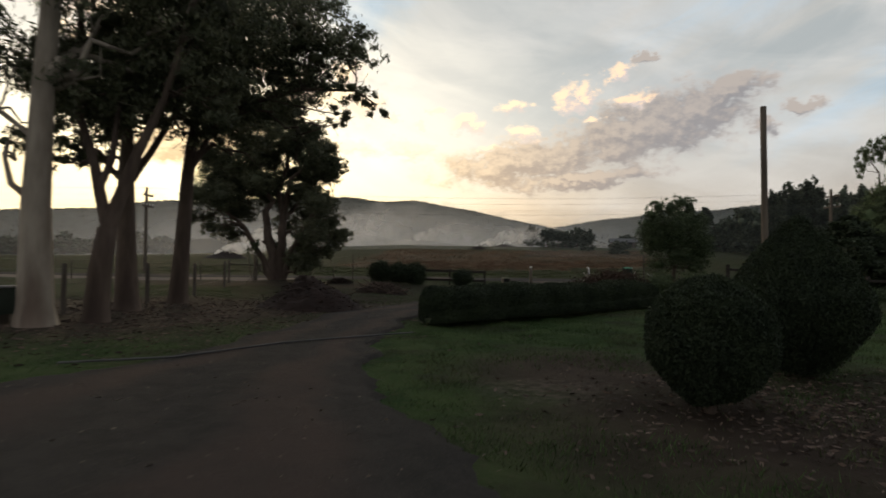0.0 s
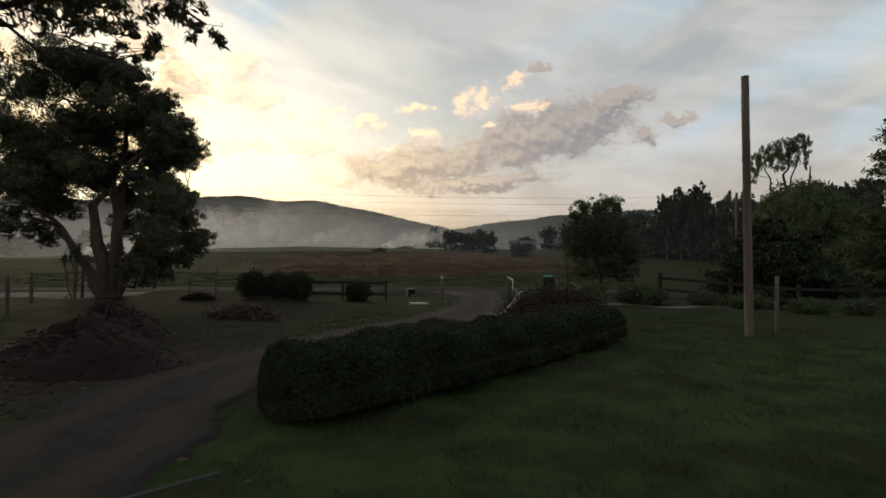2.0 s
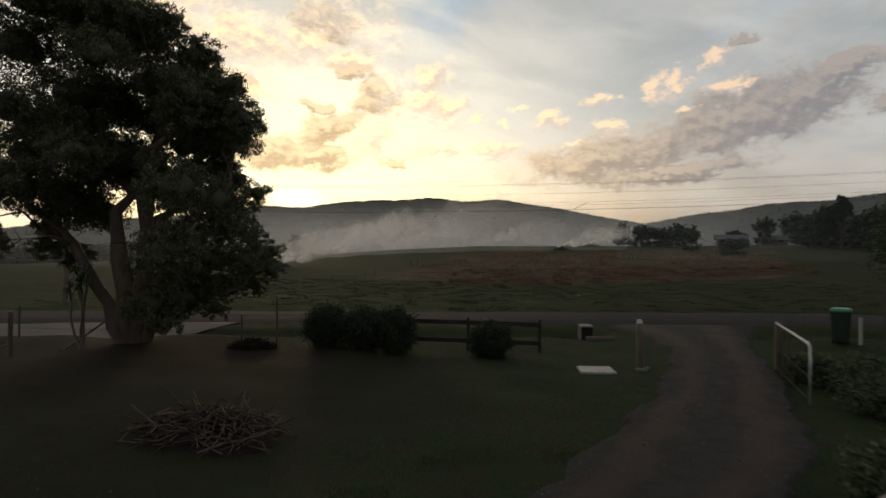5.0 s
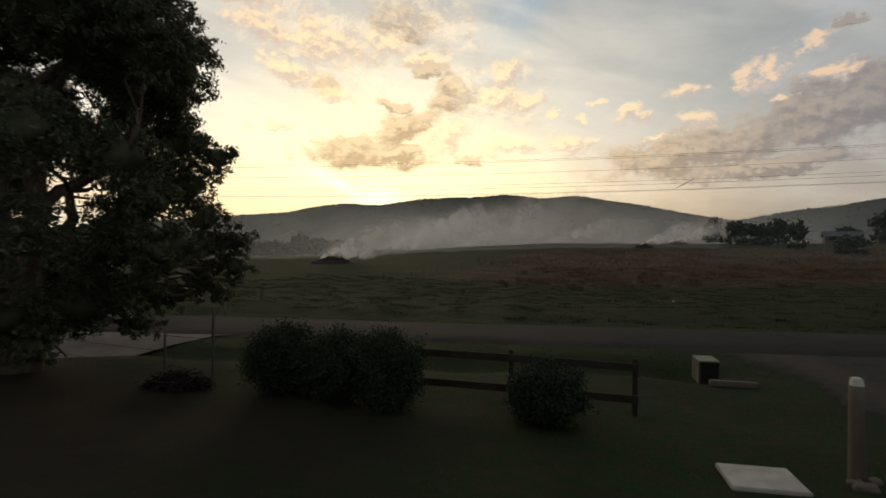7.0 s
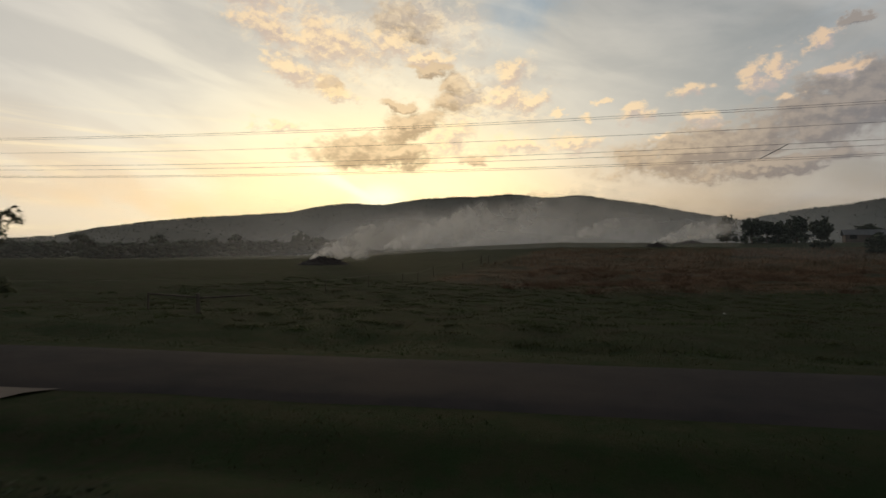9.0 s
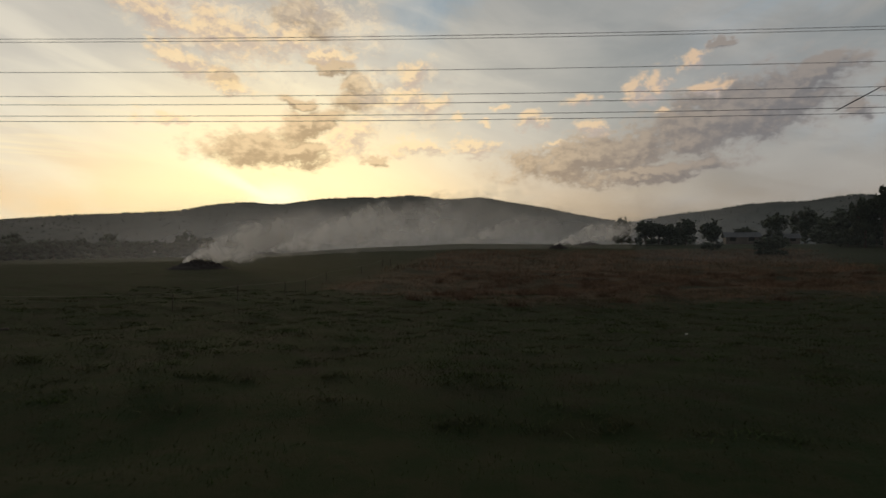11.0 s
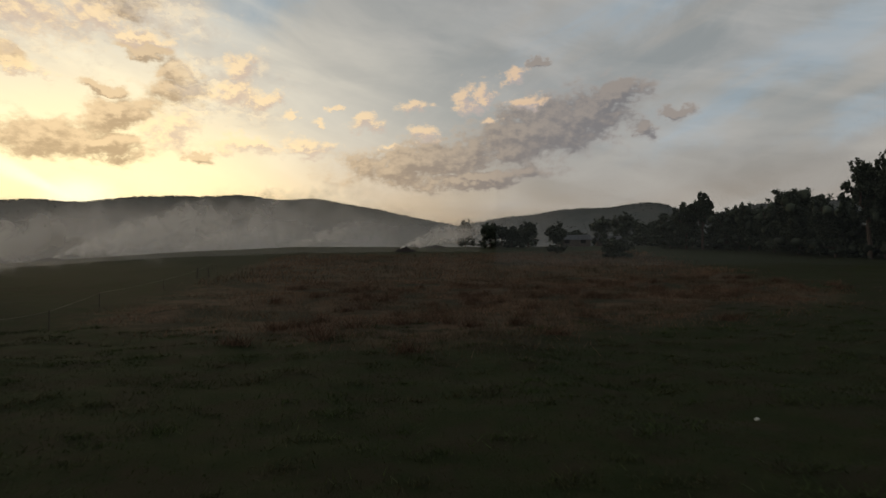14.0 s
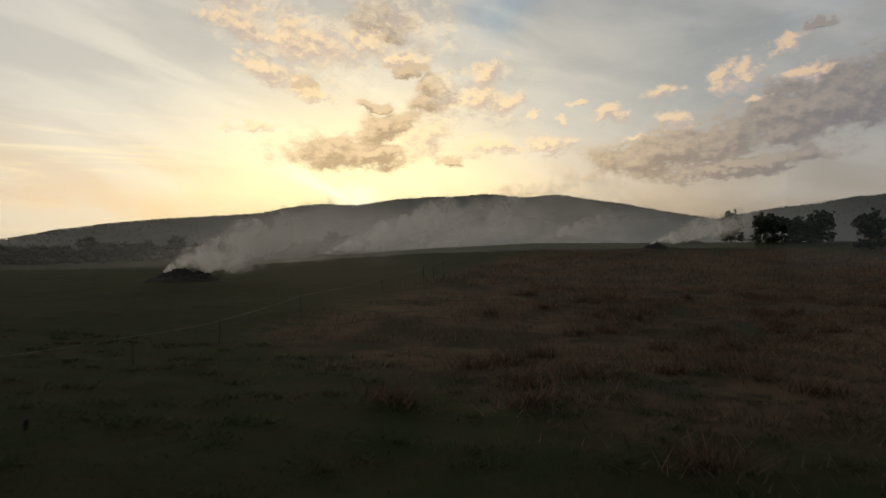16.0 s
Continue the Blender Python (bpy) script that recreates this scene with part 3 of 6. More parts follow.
    dry = T.math("MULTIPLY", dry, T.step(T.math("SUBTRACT", T.math("MULTIPLY_ADD", ww, 0.8, x), T.math("MULTIPLY", y, 0.35)), 4.0, 0.0))
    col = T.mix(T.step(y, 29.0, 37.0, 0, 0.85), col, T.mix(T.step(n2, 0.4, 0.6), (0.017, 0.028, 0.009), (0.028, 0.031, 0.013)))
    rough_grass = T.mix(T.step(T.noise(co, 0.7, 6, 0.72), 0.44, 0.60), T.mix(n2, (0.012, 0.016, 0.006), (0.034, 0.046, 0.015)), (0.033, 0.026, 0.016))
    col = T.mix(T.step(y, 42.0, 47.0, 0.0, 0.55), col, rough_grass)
    straw = T.mix(T.step(n2, 0.35, 0.65), (0.080, 0.055, 0.037), (0.115, 0.077, 0.050))
    straw = T.mix(T.step(n1, 0.47, 0.60), straw, (0.040, 0.036, 0.022))
    straw = T.mix(T.step(T.noise(co, 0.75, 6, 0.7), 0.50, 0.62, 0.0, 0.85), straw, (0.022, 0.027, 0.014))
    col = T.mix(T.math("MULTIPLY", dry, 0.8), col, straw)
    b = T.node("ShaderNodeBsdfPrincipled", Roughness=0.95)
    T.put(b.inputs["Base Color"], col)
    T.put(b.inputs["Specular IOR Level"], 0.07)
    bump = T.node("ShaderNodeBump", Strength=0.8, Distance=0.05, Height=T.math("ADD", n3, T.math("MULTIPLY", T.noise(co, 60.0, 4, 0.7), 0.6)))
    T.put(b.inputs["Normal"], bump.outputs[0])
    T.t.links.new(b.outputs[0], T.node("ShaderNodeOutputMaterial").inputs[0])
    return m


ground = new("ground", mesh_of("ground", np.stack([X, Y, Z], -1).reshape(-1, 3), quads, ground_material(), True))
tagged(ground, "dim green and brown grassy ground with bare earth patches", "ground", kind="structure")


def ribbon(name, left, right, mat, n, across, lift, label, crown=0.0, fray=0.12):
    """A surface strip between two edge lines, laid on the ground with uneven edges."""
    L, R = np.asarray(left, float), np.asarray(right, float)
    t = np.linspace(0, 1, n)

    def along(P):
        d = np.r_[0, np.cumsum(np.hypot(*np.diff(P, axis=0).T))]
        k = np.linspace(0, d[-1], 400)
        q = np.stack([np.interp(k, d, P[:, 0]), np.interp(k, d, P[:, 1])], 1)
        ker = np.ones(41) / 41
        pad = np.concatenate([np.repeat(q[:1], 20, 0), q, np.repeat(q[-1:], 20, 0)])
        q = np.stack([np.convolve(pad[:, i], ker, "valid") for i in (0, 1)], 1)
        return np.stack([np.interp(t, np.linspace(0, 1, 400), q[:, i]) for i in (0, 1)], 1)

    A, B = along(L), along(R)
    s = np.linspace(0, 1, across)
    fr = np.convolve(rng.normal(0, fray * 3, n + 8), np.ones(9) / 9, "valid")
    fr2 = np.convolve(rng.normal(0, fray * 3, n + 8), np.ones(9) / 9, "valid")
    w = (B - A) / np.linalg.norm(B - A, axis=1)[:, None]
    A, B = A - w * fr[:, None], B + w * fr2[:, None]
    P = A[:, None] * (1 - s)[None, :, None] + B[:, None] * s[None, :, None]
    edge = np.minimum(s, 1 - s)[None]
    z = ground_z(P[..., 0], P[..., 1]) + lift * smooth(0, 0.04, edge) - 0.03 * (edge == 0) + crown * smooth(0, 0.5, edge)
    ii = np.arange(n * across).reshape(n, across)
    f = np.stack([ii[:-1, :-1], ii[:-1, 1:], ii[1:, 1:], ii[1:, :-1]], -1).reshape(-1, 4)
    uv = np.stack(np.broadcast_arrays(s[None, :], np.linspace(0, 1, n)[:, None]), -1).reshape(-1, 2)
    ob = new(name, mesh_of(name, np.concatenate([P, z[..., None]], -1).reshape(-1, 3), f, mat, True, uv))
    return tagged(ob, label, name.replace("_", " "), kind="structure")


ribbon("road", [(x, road_mid(x) + 2.3) for x in (-160, -40, -10, 10, 40, 160)], [(x, road_mid(x) - 2.3) for x in (-160, -40, -10, 10, 40, 160)],
       M["asphalt"], 240, 9, 0.06, "narrow worn sealed country road with grassy edges", 0.05)
def drive_material():
    """Gravel with two worn reddish wheel tracks and a darker, weedy crown."""
    m = bpy.data.materials.new("gravel_drive")
    m.use_nodes = True
    m.node_tree.nodes.clear()
    T = Tree(m.node_tree)
    tc = T.node("ShaderNodeTexCoord")
    co = tc.outputs["Object"]
    s = T.node("ShaderNodeSeparateXYZ")
    T.put(s.inputs[0], tc.outputs["UV"])
    n1, n2, n3 = T.noise(co, 0.5, 5, 0.6), T.noise(co, 3.0, 6, 0.65), T.noise(co, 45.0, 4, 0.7)
    u = T.math("ADD", s.outputs[0], T.math("MULTIPLY", T.math("SUBTRACT", n1, 0.5), 0.35))
    track = T.step(T.math("ABSOLUTE", T.math("SUBTRACT", T.math("ABSOLUTE", T.math("SUBTRACT", u, 0.5)), 0.25)), 0.15, 0.04)
    col = T.mix(T.step(n2, 0.35, 0.65), (0.024, 0.023, 0.021), (0.036, 0.033, 0.030))
    col = T.mix(T.math("MULTIPLY", track, T.step(n1, 0.3, 0.6, 0.5, 1.0)), col, T.mix(n2, (0.060, 0.043, 0.036), (0.046, 0.035, 0.030)))
    col = T.mix(T.step(n3, 0.56, 0.72, 0.0, 0.55), col, (0.12, 0.098, 0.080))
    b = T.node("ShaderNodeBsdfPrincipled", Roughness=0.95)
    T.put(b.inputs["Base Color"], col)
    T.put(b.inputs["Specular IOR Level"], 0.15)
    bump = T.node("ShaderNodeBump", Strength=0.9, Distance=0.03, Height=T.math("ADD", n3, n2))
    T.put(b.inputs["Normal"], bump.outputs[0])
    T.t.links.new(b.outputs[0], T.node("ShaderNodeOutputMaterial").inputs[0])
    return m


ribbon("driveway", DRIVE_L, DRIVE_R, drive_material(), 420, 25, 0.05, "curving dark brown gravel driveway with wheel tracks", 0.0, 0.10)
apron = ribbon("concrete_apron", [(-30, 32.6), (-17, 33.4), (-7.5, 35.75)], [(-30, 29.5), (-17, 30.0), (-9.3, 31.0)], M["concrete"], 30, 5, 0.05, "pale concrete pull-in slab beside the road", 0.0, 0.05)

ribbon("garden_path", [(11.2, 26.9), (15, 26.5), (20, 25.8), (30, 24.6)], [(11.0, 26.0), (15, 25.6), (20, 25.0), (30, 23.8)], M["pale_soil"], 60, 5, 0.03, "pale sandy path behind the garden shrubs", 0.0, 0.10)


# ---- hills ----
def ridge(name, profile, dist, depth, label, seed, trees):
    """A wooded ridge: crest height by azimuth, seen from the paddock, with woods as its part."""
    a = np.linspace(profile[0][0], profile[-1][0], 420)
    e = np.interp(a, [p[0] for p in profile], [p[1] for p in profile])
    e = np.convolve(np.pad(e, 3, "edge"), np.ones(7) / 7, "valid")
    r2 = np.random.default_rng(seed)
    rows = 26
    V = []
    for j in range(rows):
        f = j / (rows - 1)
        d = dist - depth * (1 - f)
        h = np.tan(np.radians(e)) * dist * (f ** 1.1) + (1 - f) * (-14)
        fold = np.sin(a * 0.7 + j * 0.35) * 5 * math.sin(math.pi * f)
        V.append(np.stack([d * np.sin(np.radians(a)), 50 + d * np.cos(np.radians(a)), h + fold + r2.normal(0, 0.6, len(a)) + 2.8], 1))
    crest = np.array(V)
    d = dist + depth
    V.append(np.stack([d * np.sin(np.radians(a)), 50 + d * np.cos(np.radians(a)), np.full(len(a), -20.0)], 1))
    V = np.concatenate(V)
    n, rows = len(a), rows + 1
    ii = np.arange(n * rows).reshape(rows, n)
    f = np.stack([ii[:-1, :-1], ii[:-1, 1:], ii[1:, 1:], ii[1:, :-1]], -1).reshape(-1, 4)
    ob = tagged(new(name, mesh_of(name, V, f, M["hill"], True)), label, "hill", kind="structure")
    # tree crowns over the slope, thicker along the crest
    k = trees
    fj = np.concatenate([r2.uniform(0.1, 1, k // 4) ** 0.7 * (rows - 2.001), np.full(k // 3, rows - 2.001) - r2.uniform(0, 0.25, k // 3)])
    fi = r2.uniform(0, n - 1.001, len(fj))
    j0, i0 = fj.astype(int), fi.astype(int)
    p = crest[j0, i0] * (1 - (fi - i0))[:, None] + crest[j0, i0 + 1] * (fi - i0)[:, None]
    j1 = np.minimum(j0 + 1, rows - 2)
    q = crest[j1, i0] * (1 - (fi - i0))[:, None] + crest[j1, i0 + 1] * (fi - i0)[:, None]
    p[:, 2] = p[:, 2] * (1 - (fj - j0)) + q[:, 2] * (fj - j0) + 0.0008 * dist
    p[:, :2] = p[:, :2] * (1 - (fj - j0))[:, None] + q[:, :2] * (fj - j0)[:, None]
    size = 0.0020 * dist
    p = np.repeat(p, 4, 0) + r2.normal(0, size * 0.30, (len(p) * 4, 3)) * np.repeat(r2.uniform(0.5, 1.5, len(p)), 4)[:, None]
    woods = add("woods", leaf_mesh("woods", p, size, size * 0.8, M["hill_leaf"]), ob)
    woods["kind"] = "stuff"
    return ob


ridge("hill", [(-75, 0.2), (-60, 0.5), (-52, 1.2), (-50.5, 1.57), (-48.7, 2.0), (-45.1, 2.62), (-43.4, 2.9), (-40, 3.28), (-35.2, 3.7), (-32, 3.98), (-29.7, 4.6), (-26.6, 5.03), (-23, 4.93), (-19, 5.58), (-15.6, 5.86), (-13, 5.88), (-9.7, 6.18), (-6.4, 5.74), (-2.9, 6.01),
               (0.3, 5.47), (3.3, 5.0), (5.9, 4.42), (8.3, 3.9), (10.3, 3.6), (14, 2.6), (20, 0.8)], 1500, 480, "long wooded hill in smoky haze", 3, 9000)
ridge("far_hill", [(-10, 0.8), (0, 2.0), (8, 2.8), (10.9, 3.2), (14.7, 3.9), (17.2, 4.26), (18.9, 4.36), (20, 4.54), (22.2, 4.88), (24.9, 4.96), (26.3, 4.88), (28.1, 5.15), (30.2, 5.34), (31.7, 5.05), (32.9, 4.5), (35.8, 4.05), (37.8, 4.45), (39.2, 4.8), (41.8, 4.82), (45, 4.76), (50, 4.9), (60, 3.0), (75, 1.0)],
      2700, 600, "distant blue wooded hills", 5, 5000)


# ---- gum trees by the drive ----
def gum(at, r, stems, clumps, leaves, bark, label):
    """A gum: stems are lists of places from the base up, each with its radius at foot and tip."""
    limbs = []
    for pts, r0, r1 in stems:
        n = len(pts) - 1
        path = []
        for i, p in enumerate(pts):
            path.append((Vector(p), r0 + (r1 - r0) * i / n))
        if pts[0][2] < 0.1:
            path[0] = (path[0][0], r0 * 1.45)
            path.insert(1, (path[0][0].lerp(path[1][0], 0.2), r0 * 1.12))
        limbs.append(path)
    return leafy_tree("gum_tree", (at[0], at[1], gz(*at)), limbs, clumps, leaves, (0.165, 0.042), "gum_leaf", bark, label, 0.6, "gum trees by the drive", 3, heart=0.2, sigma=0.11)


def cloud_of(spec):
    """Flattened leaf clumps, two deep."""
    out = []
    for x, y, z, r in spec:
        out += [(x, y, z, r * 1.1, r * 1.1, r * 0.72), (x + rng.normal(0, 0.4), y + 0.8 * r, z + rng.normal(0, 0.3), r * 0.8, r * 0.8, r * 0.55)]
    return out


gum((-6.85, 9.05), 0.27, [([(0, 0, -0.1), (-0.06, 0, 2.2), (-0.02, 0.05, 4.5), (0.1, 0.1, 7.0), (0.2, 0.2, 10.0)], 0.27, 0.12), ([(-0.05, 0, 3.4), (-0.9, 0.1, 4.0), (-2.2, 0.2, 4.4)], 0.07, 0.03)],
    cloud_of([(-1.6, 0.3, 5.4, 1.0), (0.7, 0.8, 6.0, 1.2), (-2.6, 0, 4.6, 0.9), (1.2, 0.2, 7.4, 1.5), (-1, 0.5, 7.6, 1.5), (2.2, 1.0, 6.2, 1.1), (-1.1, 0.6, 3.5, 0.55), (0.5, 0.5, 4.7, 0.8), (0.3, 0.6, 9.4, 1.6)]), 24000, "pale_bark", "tall gum tree with smooth pale bark")
gum((-6.4, 10.1), 0.22, [([(0, 0, -0.1), (0.08, 0, 1.1), (0.2, 0, 1.9)], 0.23, 0.19), ([(0.2, 0, 1.9), (0.0, 0, 2.7), (-0.1, 0, 3.2), (-0.5, 0.1, 4.2), (-0.6, 0.2, 6.5)], 0.13, 0.06),
                       ([(0.2, 0, 1.9), (0.5, 0, 2.7), (0.75, 0, 3.4), (1.3, 0, 4.6), (1.9, 0.1, 7.0)], 0.16, 0.05), ([(0.0, 0, 2.7), (0.25, 0, 3.3), (0.3, 0.1, 4.5)], 0.08, 0.05)],
    cloud_of([(-0.5, 0.2, 4.3, 0.8), (0.5, 0.4, 4.6, 1.0), (1.4, 0.3, 5.2, 1.1), (0.2, 0.8, 5.9, 1.2), (-1.2, 0.5, 5.4, 1.1), (2.1, 0.6, 6.6, 1.2), (0.4, 0.3, 7.4, 1.4), (-0.9, 0.3, 3.3, 0.45), (2.3, 0.1, 4.5, 0.6)]), 22000, "brown_bark", "dark forked gum tree with rough peeling bark")
gum((-7.1, 12.5), 0.24, [([(0, 0, -0.1), (-0.05, 0, 1.6), (-0.1, 0, 3.2), (-0.1, 0, 4.6), (0.2, 0.1, 9.5)], 0.26, 0.10), ([(-0.1, 0, 3.0), (0.5, 0, 3.9), (1.2, 0.1, 5.2), (1.6, 0.2, 7.0)], 0.10, 0.05)],
    cloud_of([(-0.2, 0.2, 5.0, 1.1), (1.3, 0.4, 5.4, 1.1), (0.2, 0.6, 6.6, 1.4), (-1.5, 0.4, 5.6, 1.2), (2.3, 0.2, 6.8, 1.2), (0.8, 0, 8.2, 1.5), (-1.8, 0.2, 4.2, 0.7)]), 20000, "brown_bark", "gum tree with reddish brown bark")
gum((-6.7, 14.3), 0.25, [([(0, 0, -0.1), (0.1, 0, 1.8), (0.2, 0, 3.6), (0.4, 0, 5.5), (0.9, 0, 9.5)], 0.24, 0.10), ([(0.2, 0, 3.6), (1.0, -0.1, 5.0), (1.7, -0.2, 6.2), (2.3, -0.2, 8.0)], 0.09, 0.05),
                       ([(0.3, 0, 4.6), (1.8, -0.2, 5.5), (3.4, -0.4, 5.9), (4.9, -0.7, 5.8), (5.5, -0.8, 5.4)], 0.08, 0.02)],
    cloud_of([(1.4, 0, 5.2, 0.9), (2.6, -0.3, 6.2, 1.2), (3.8, -0.5, 6.7, 1.0), (4.8, -0.7, 5.9, 0.62), (5.4, -0.8, 5.3, 0.36), (4.4, -0.6, 5.2, 0.4), (3.4, -0.5, 7.6, 1.2), (1.6, 0, 7.2, 1.3), (0, 0.4, 6.2, 1.2), (2.3, 0.2, 8.8, 1.4), (4.9, -0.5, 7.0, 0.8), (0.4, -0.3, 4.9, 0.7), (-1.2, 0.3, 7.4, 1.2)]), 36000, "brown_bark", "gum tree with a long limb reaching over the drive")

# the broad gum by the road fence
big_limbs = [bend((0, 0, -0.1), (-0.55, 0.1, 2.9), 0.34, 0.22, 6, 0.04), bend((0.1, 0, 0), (0.25, 0.2, 3.2), 0.30, 0.2, 6, 0.05), bend((0.25, 0.1, 0), (1.3, -0.3, 2.6), 0.20, 0.12, 5, 0.06),
             bend((-0.1, -0.1, 0), (-1.7, -0.2, 2.9), 0.20, 0.12, 5, 0.06), bend((-0.55, 0.1, 2.9), (-1.3, 0, 7.6), 0.2, 0.06, 6, 0.08), bend((0.25, 0.2, 3.2), (1.1, 0, 7.6), 0.18, 0.06, 6, 0.08),
             bend((0.25, 0.2, 3.2), (-0.1, 0.6, 8.8), 0.16, 0.05, 6, 0.08), bend((1.3, -0.3, 2.6), (3.0, -0.2, 4.6), 0.11, 0.04, 5, 0.1), bend((-1.7, -0.2, 2.9), (-3.4, 0, 5.0), 0.11, 0.04, 5, 0.1)]
big_clumps = []
for x, z, r in [(0.6, 8.6, 0.8), (1.6, 7.7, 0.8), (2.2, 6.7, 0.75), (2.9, 5.8, 0.8), (2.2, 6.1, 0.9), (3.2, 5.0, 0.55), (2.7, 3.9, 0.9), (3.4, 2.6, 0.6), (2.3, 2.7, 0.95), (1.6, 1.5, 0.75), (1.9, 0.8, 0.5), (0.4, 7.3, 0.9), (-0.5, 9.0, 1.0),
                (-1.4, 9.0, 1.2), (-1.0, 7.0, 1.1), (-2.4, 7.6, 1.2), (-2.2, 5.9, 1.2), (-3.1, 5.0, 1.2), (-2.4, 4.1, 1.0), (-3.0, 2.7, 0.6), (-3.7, 6.6, 1.2), (0.0, 9.5, 0.6), (-0.6, 5.3, 0.9), (-3.9, 4.2, 0.9), (1.2, 4.9, 0.6), (-4.4, 3.4, 0.6)]:
    for dep in (-1.2, 0.0, 1.2):
        if rng.uniform() < 0.80:
            big_clumps.append((x * rng.uniform(0.90, 1.0) * (1.07 if z > 4.5 else 1.0), dep * rng.uniform(0.7, 1.8) * (0.6 + 0.4 * r), z + rng.normal(0, 0.2), r * 0.97, r * 0.97, r * 0.78))
for x, y, z, r in [(0.9, 2.4, 6.9, 0.75), (1.3, 2.6, 5.9, 0.8), (1.6, 2.6, 4.9, 0.8), (1.8, 2.7, 4.0, 0.8), (2.3, 2.7, 3.2, 0.65), (2.4, 2.5, 2.5, 0.6), (2.3, 2.6, 1.9, 0.5), (1.6, 2.6, 1.5, 0.55), (0.8, 2.5, 1.5, 0.6), (0.8, 2.9, 6.3, 0.9), (0.9, 3.0, 5.2, 0.95), (0.9, 3.0, 3.9, 0.95), (0.8, 2.6, 2.6, 0.8), (0.2, 2.9, 7.4, 0.8),
                   (-0.4, 2.9, 6.2, 1.0), (-0.5, 3.0, 4.6, 1.0), (-0.3, 2.6, 3.2, 0.9), (0.3, 2.4, 8.0, 0.7), (-1.4, 2.8, 7.0, 1.1), (-1.6, 2.8, 5.0, 1.1), (-0.6, 2.4, 1.9, 0.6), (2.9, 3.0, 2.7, 0.6), (2.9, 3.0, 2.1, 0.5), (2.3, 3.1, 1.6, 0.5), (2.4, 2.9, 4.6, 0.6), (2.9, 0.0, 3.3, 0.75), (3.5, 0.2, 2.6, 0.6), (2.7, 0.2, 1.9, 0.6), (1.9, 0.0, 8.1, 0.75), (2.6, 0.0, 7.2, 0.75), (3.1, 0.0, 6.3, 0.75), (1.0, -0.3, 9.0, 0.7), (1.5, 0.2, 2.0, 0.75), (2.1, 0.1, 2.5, 0.75), (1.3, 0.2, 1.2, 0.5), (1.9, 0.6, 1.7, 0.6)]:
    big_clumps.append((x * (0.90 if y > 2 and x > 0 else 1.0), y, z, r * 0.9, r * 0.9, r * 0.74))
big_limbs += [bend((0.25, 0.2, 3.2), (1.0, 2.2, 5.4), 0.14, 0.05, 6, 0.08), bend((0.25, 0.2, 2.6), (1.0, 2.0, 3.2), 0.10, 0.04, 5, 0.08)]
leafy_tree("gum_tree", (-8.2, 28.7, 0.0), big_limbs, big_clumps, 310000, (0.105, 0.034), "gum_leaf", "brown_bark", "broad many-stemmed gum tree by the road fence", 0.3, "", 3, shell=0.35, heart=0.46, sigma=0.085)


# ---- clipped shrubs and hedge ----
def clipped(name, at, radii, leaves, label, category, mat="hedge_leaf", lift=0.0, stem=0.06, squeeze=1.0, wild=0.0, leaf=(0.085, 0.035)):
    """A dense rounded shrub: a dark inner body, leaves over its skin and a short stem."""
    ob = thing(name, (at[0], at[1], gz(at[0], at[1])), label, category)
    d = rng.normal(0, 1, (leaves, 3))
    d /= np.linalg.norm(d, axis=1)[:, None]
    bulge = np.array([noise.noise((a * 2.2 + at[0], b * 2.2, c * 2.2)) for a, b, c in d]) * (0.10 + 0.45 * wild)
    p = d * (1.0 + bulge + rng.normal(-0.25 * wild, 0.025 + 0.22 * wild, leaves))[:, None]
    p[:, :2] *= (1 - (1 - squeeze) * np.clip(p[:, 2], 0, 1))[:, None]
    p = p * np.array(radii) + np.array((0, 0, radii[2] + lift))
    p[:, 2] = np.maximum(p[:, 2], 0.03)
    add("foliage", leaf_mesh("foliage", p, leaf[0], leaf[1], M[mat], -0.2), ob)
    bm = bmesh.new()
    bmesh.ops.create_icosphere(bm, subdivisions=3, radius=1)
    for v in bm.verts:
        k = 0.93 - 0.3 * wild + (0.1 + 0.45 * wild) * noise.noise(v.co * 2.2 + Vector((at[0], 0, 0)))
        sq = 1 - (1 - squeeze) * max(v.co.z, 0)
        v.co = Vector((v.co.x * radii[0] * k * sq, v.co.y * radii[1] * k * sq, max(0.02, v.co.z * radii[2] * k + radii[2] + lift)))
    me = bpy.data.meshes.new("inner_growth")
    bm.to_mesh(me), bm.free()
    me.materials.append(M[mat])
    add("inner_growth", me, ob)
    if lift > 0.02:
        add("stem", tubes("stem", [bend((0, 0, -0.05), (0, 0, lift + 0.3), stem, stem * 0.8, 3, 0.05)], M["brown_bark"]), ob)
    return ob


clipped("round_shrub", (3.1, 3.95), (0.555, 0.555, 0.56), 90000, "dark green clipped ball shrub on a short stem", "shrub", lift=0.12, leaf=(0.05, 0.013))
clipped("round_shrub", (5.28, 6.1), (0.84, 0.84, 0.97), 120000, "tall dark green clipped egg-shaped shrub", "shrub", lift=0.08, squeeze=0.40, leaf=(0.055, 0.014))


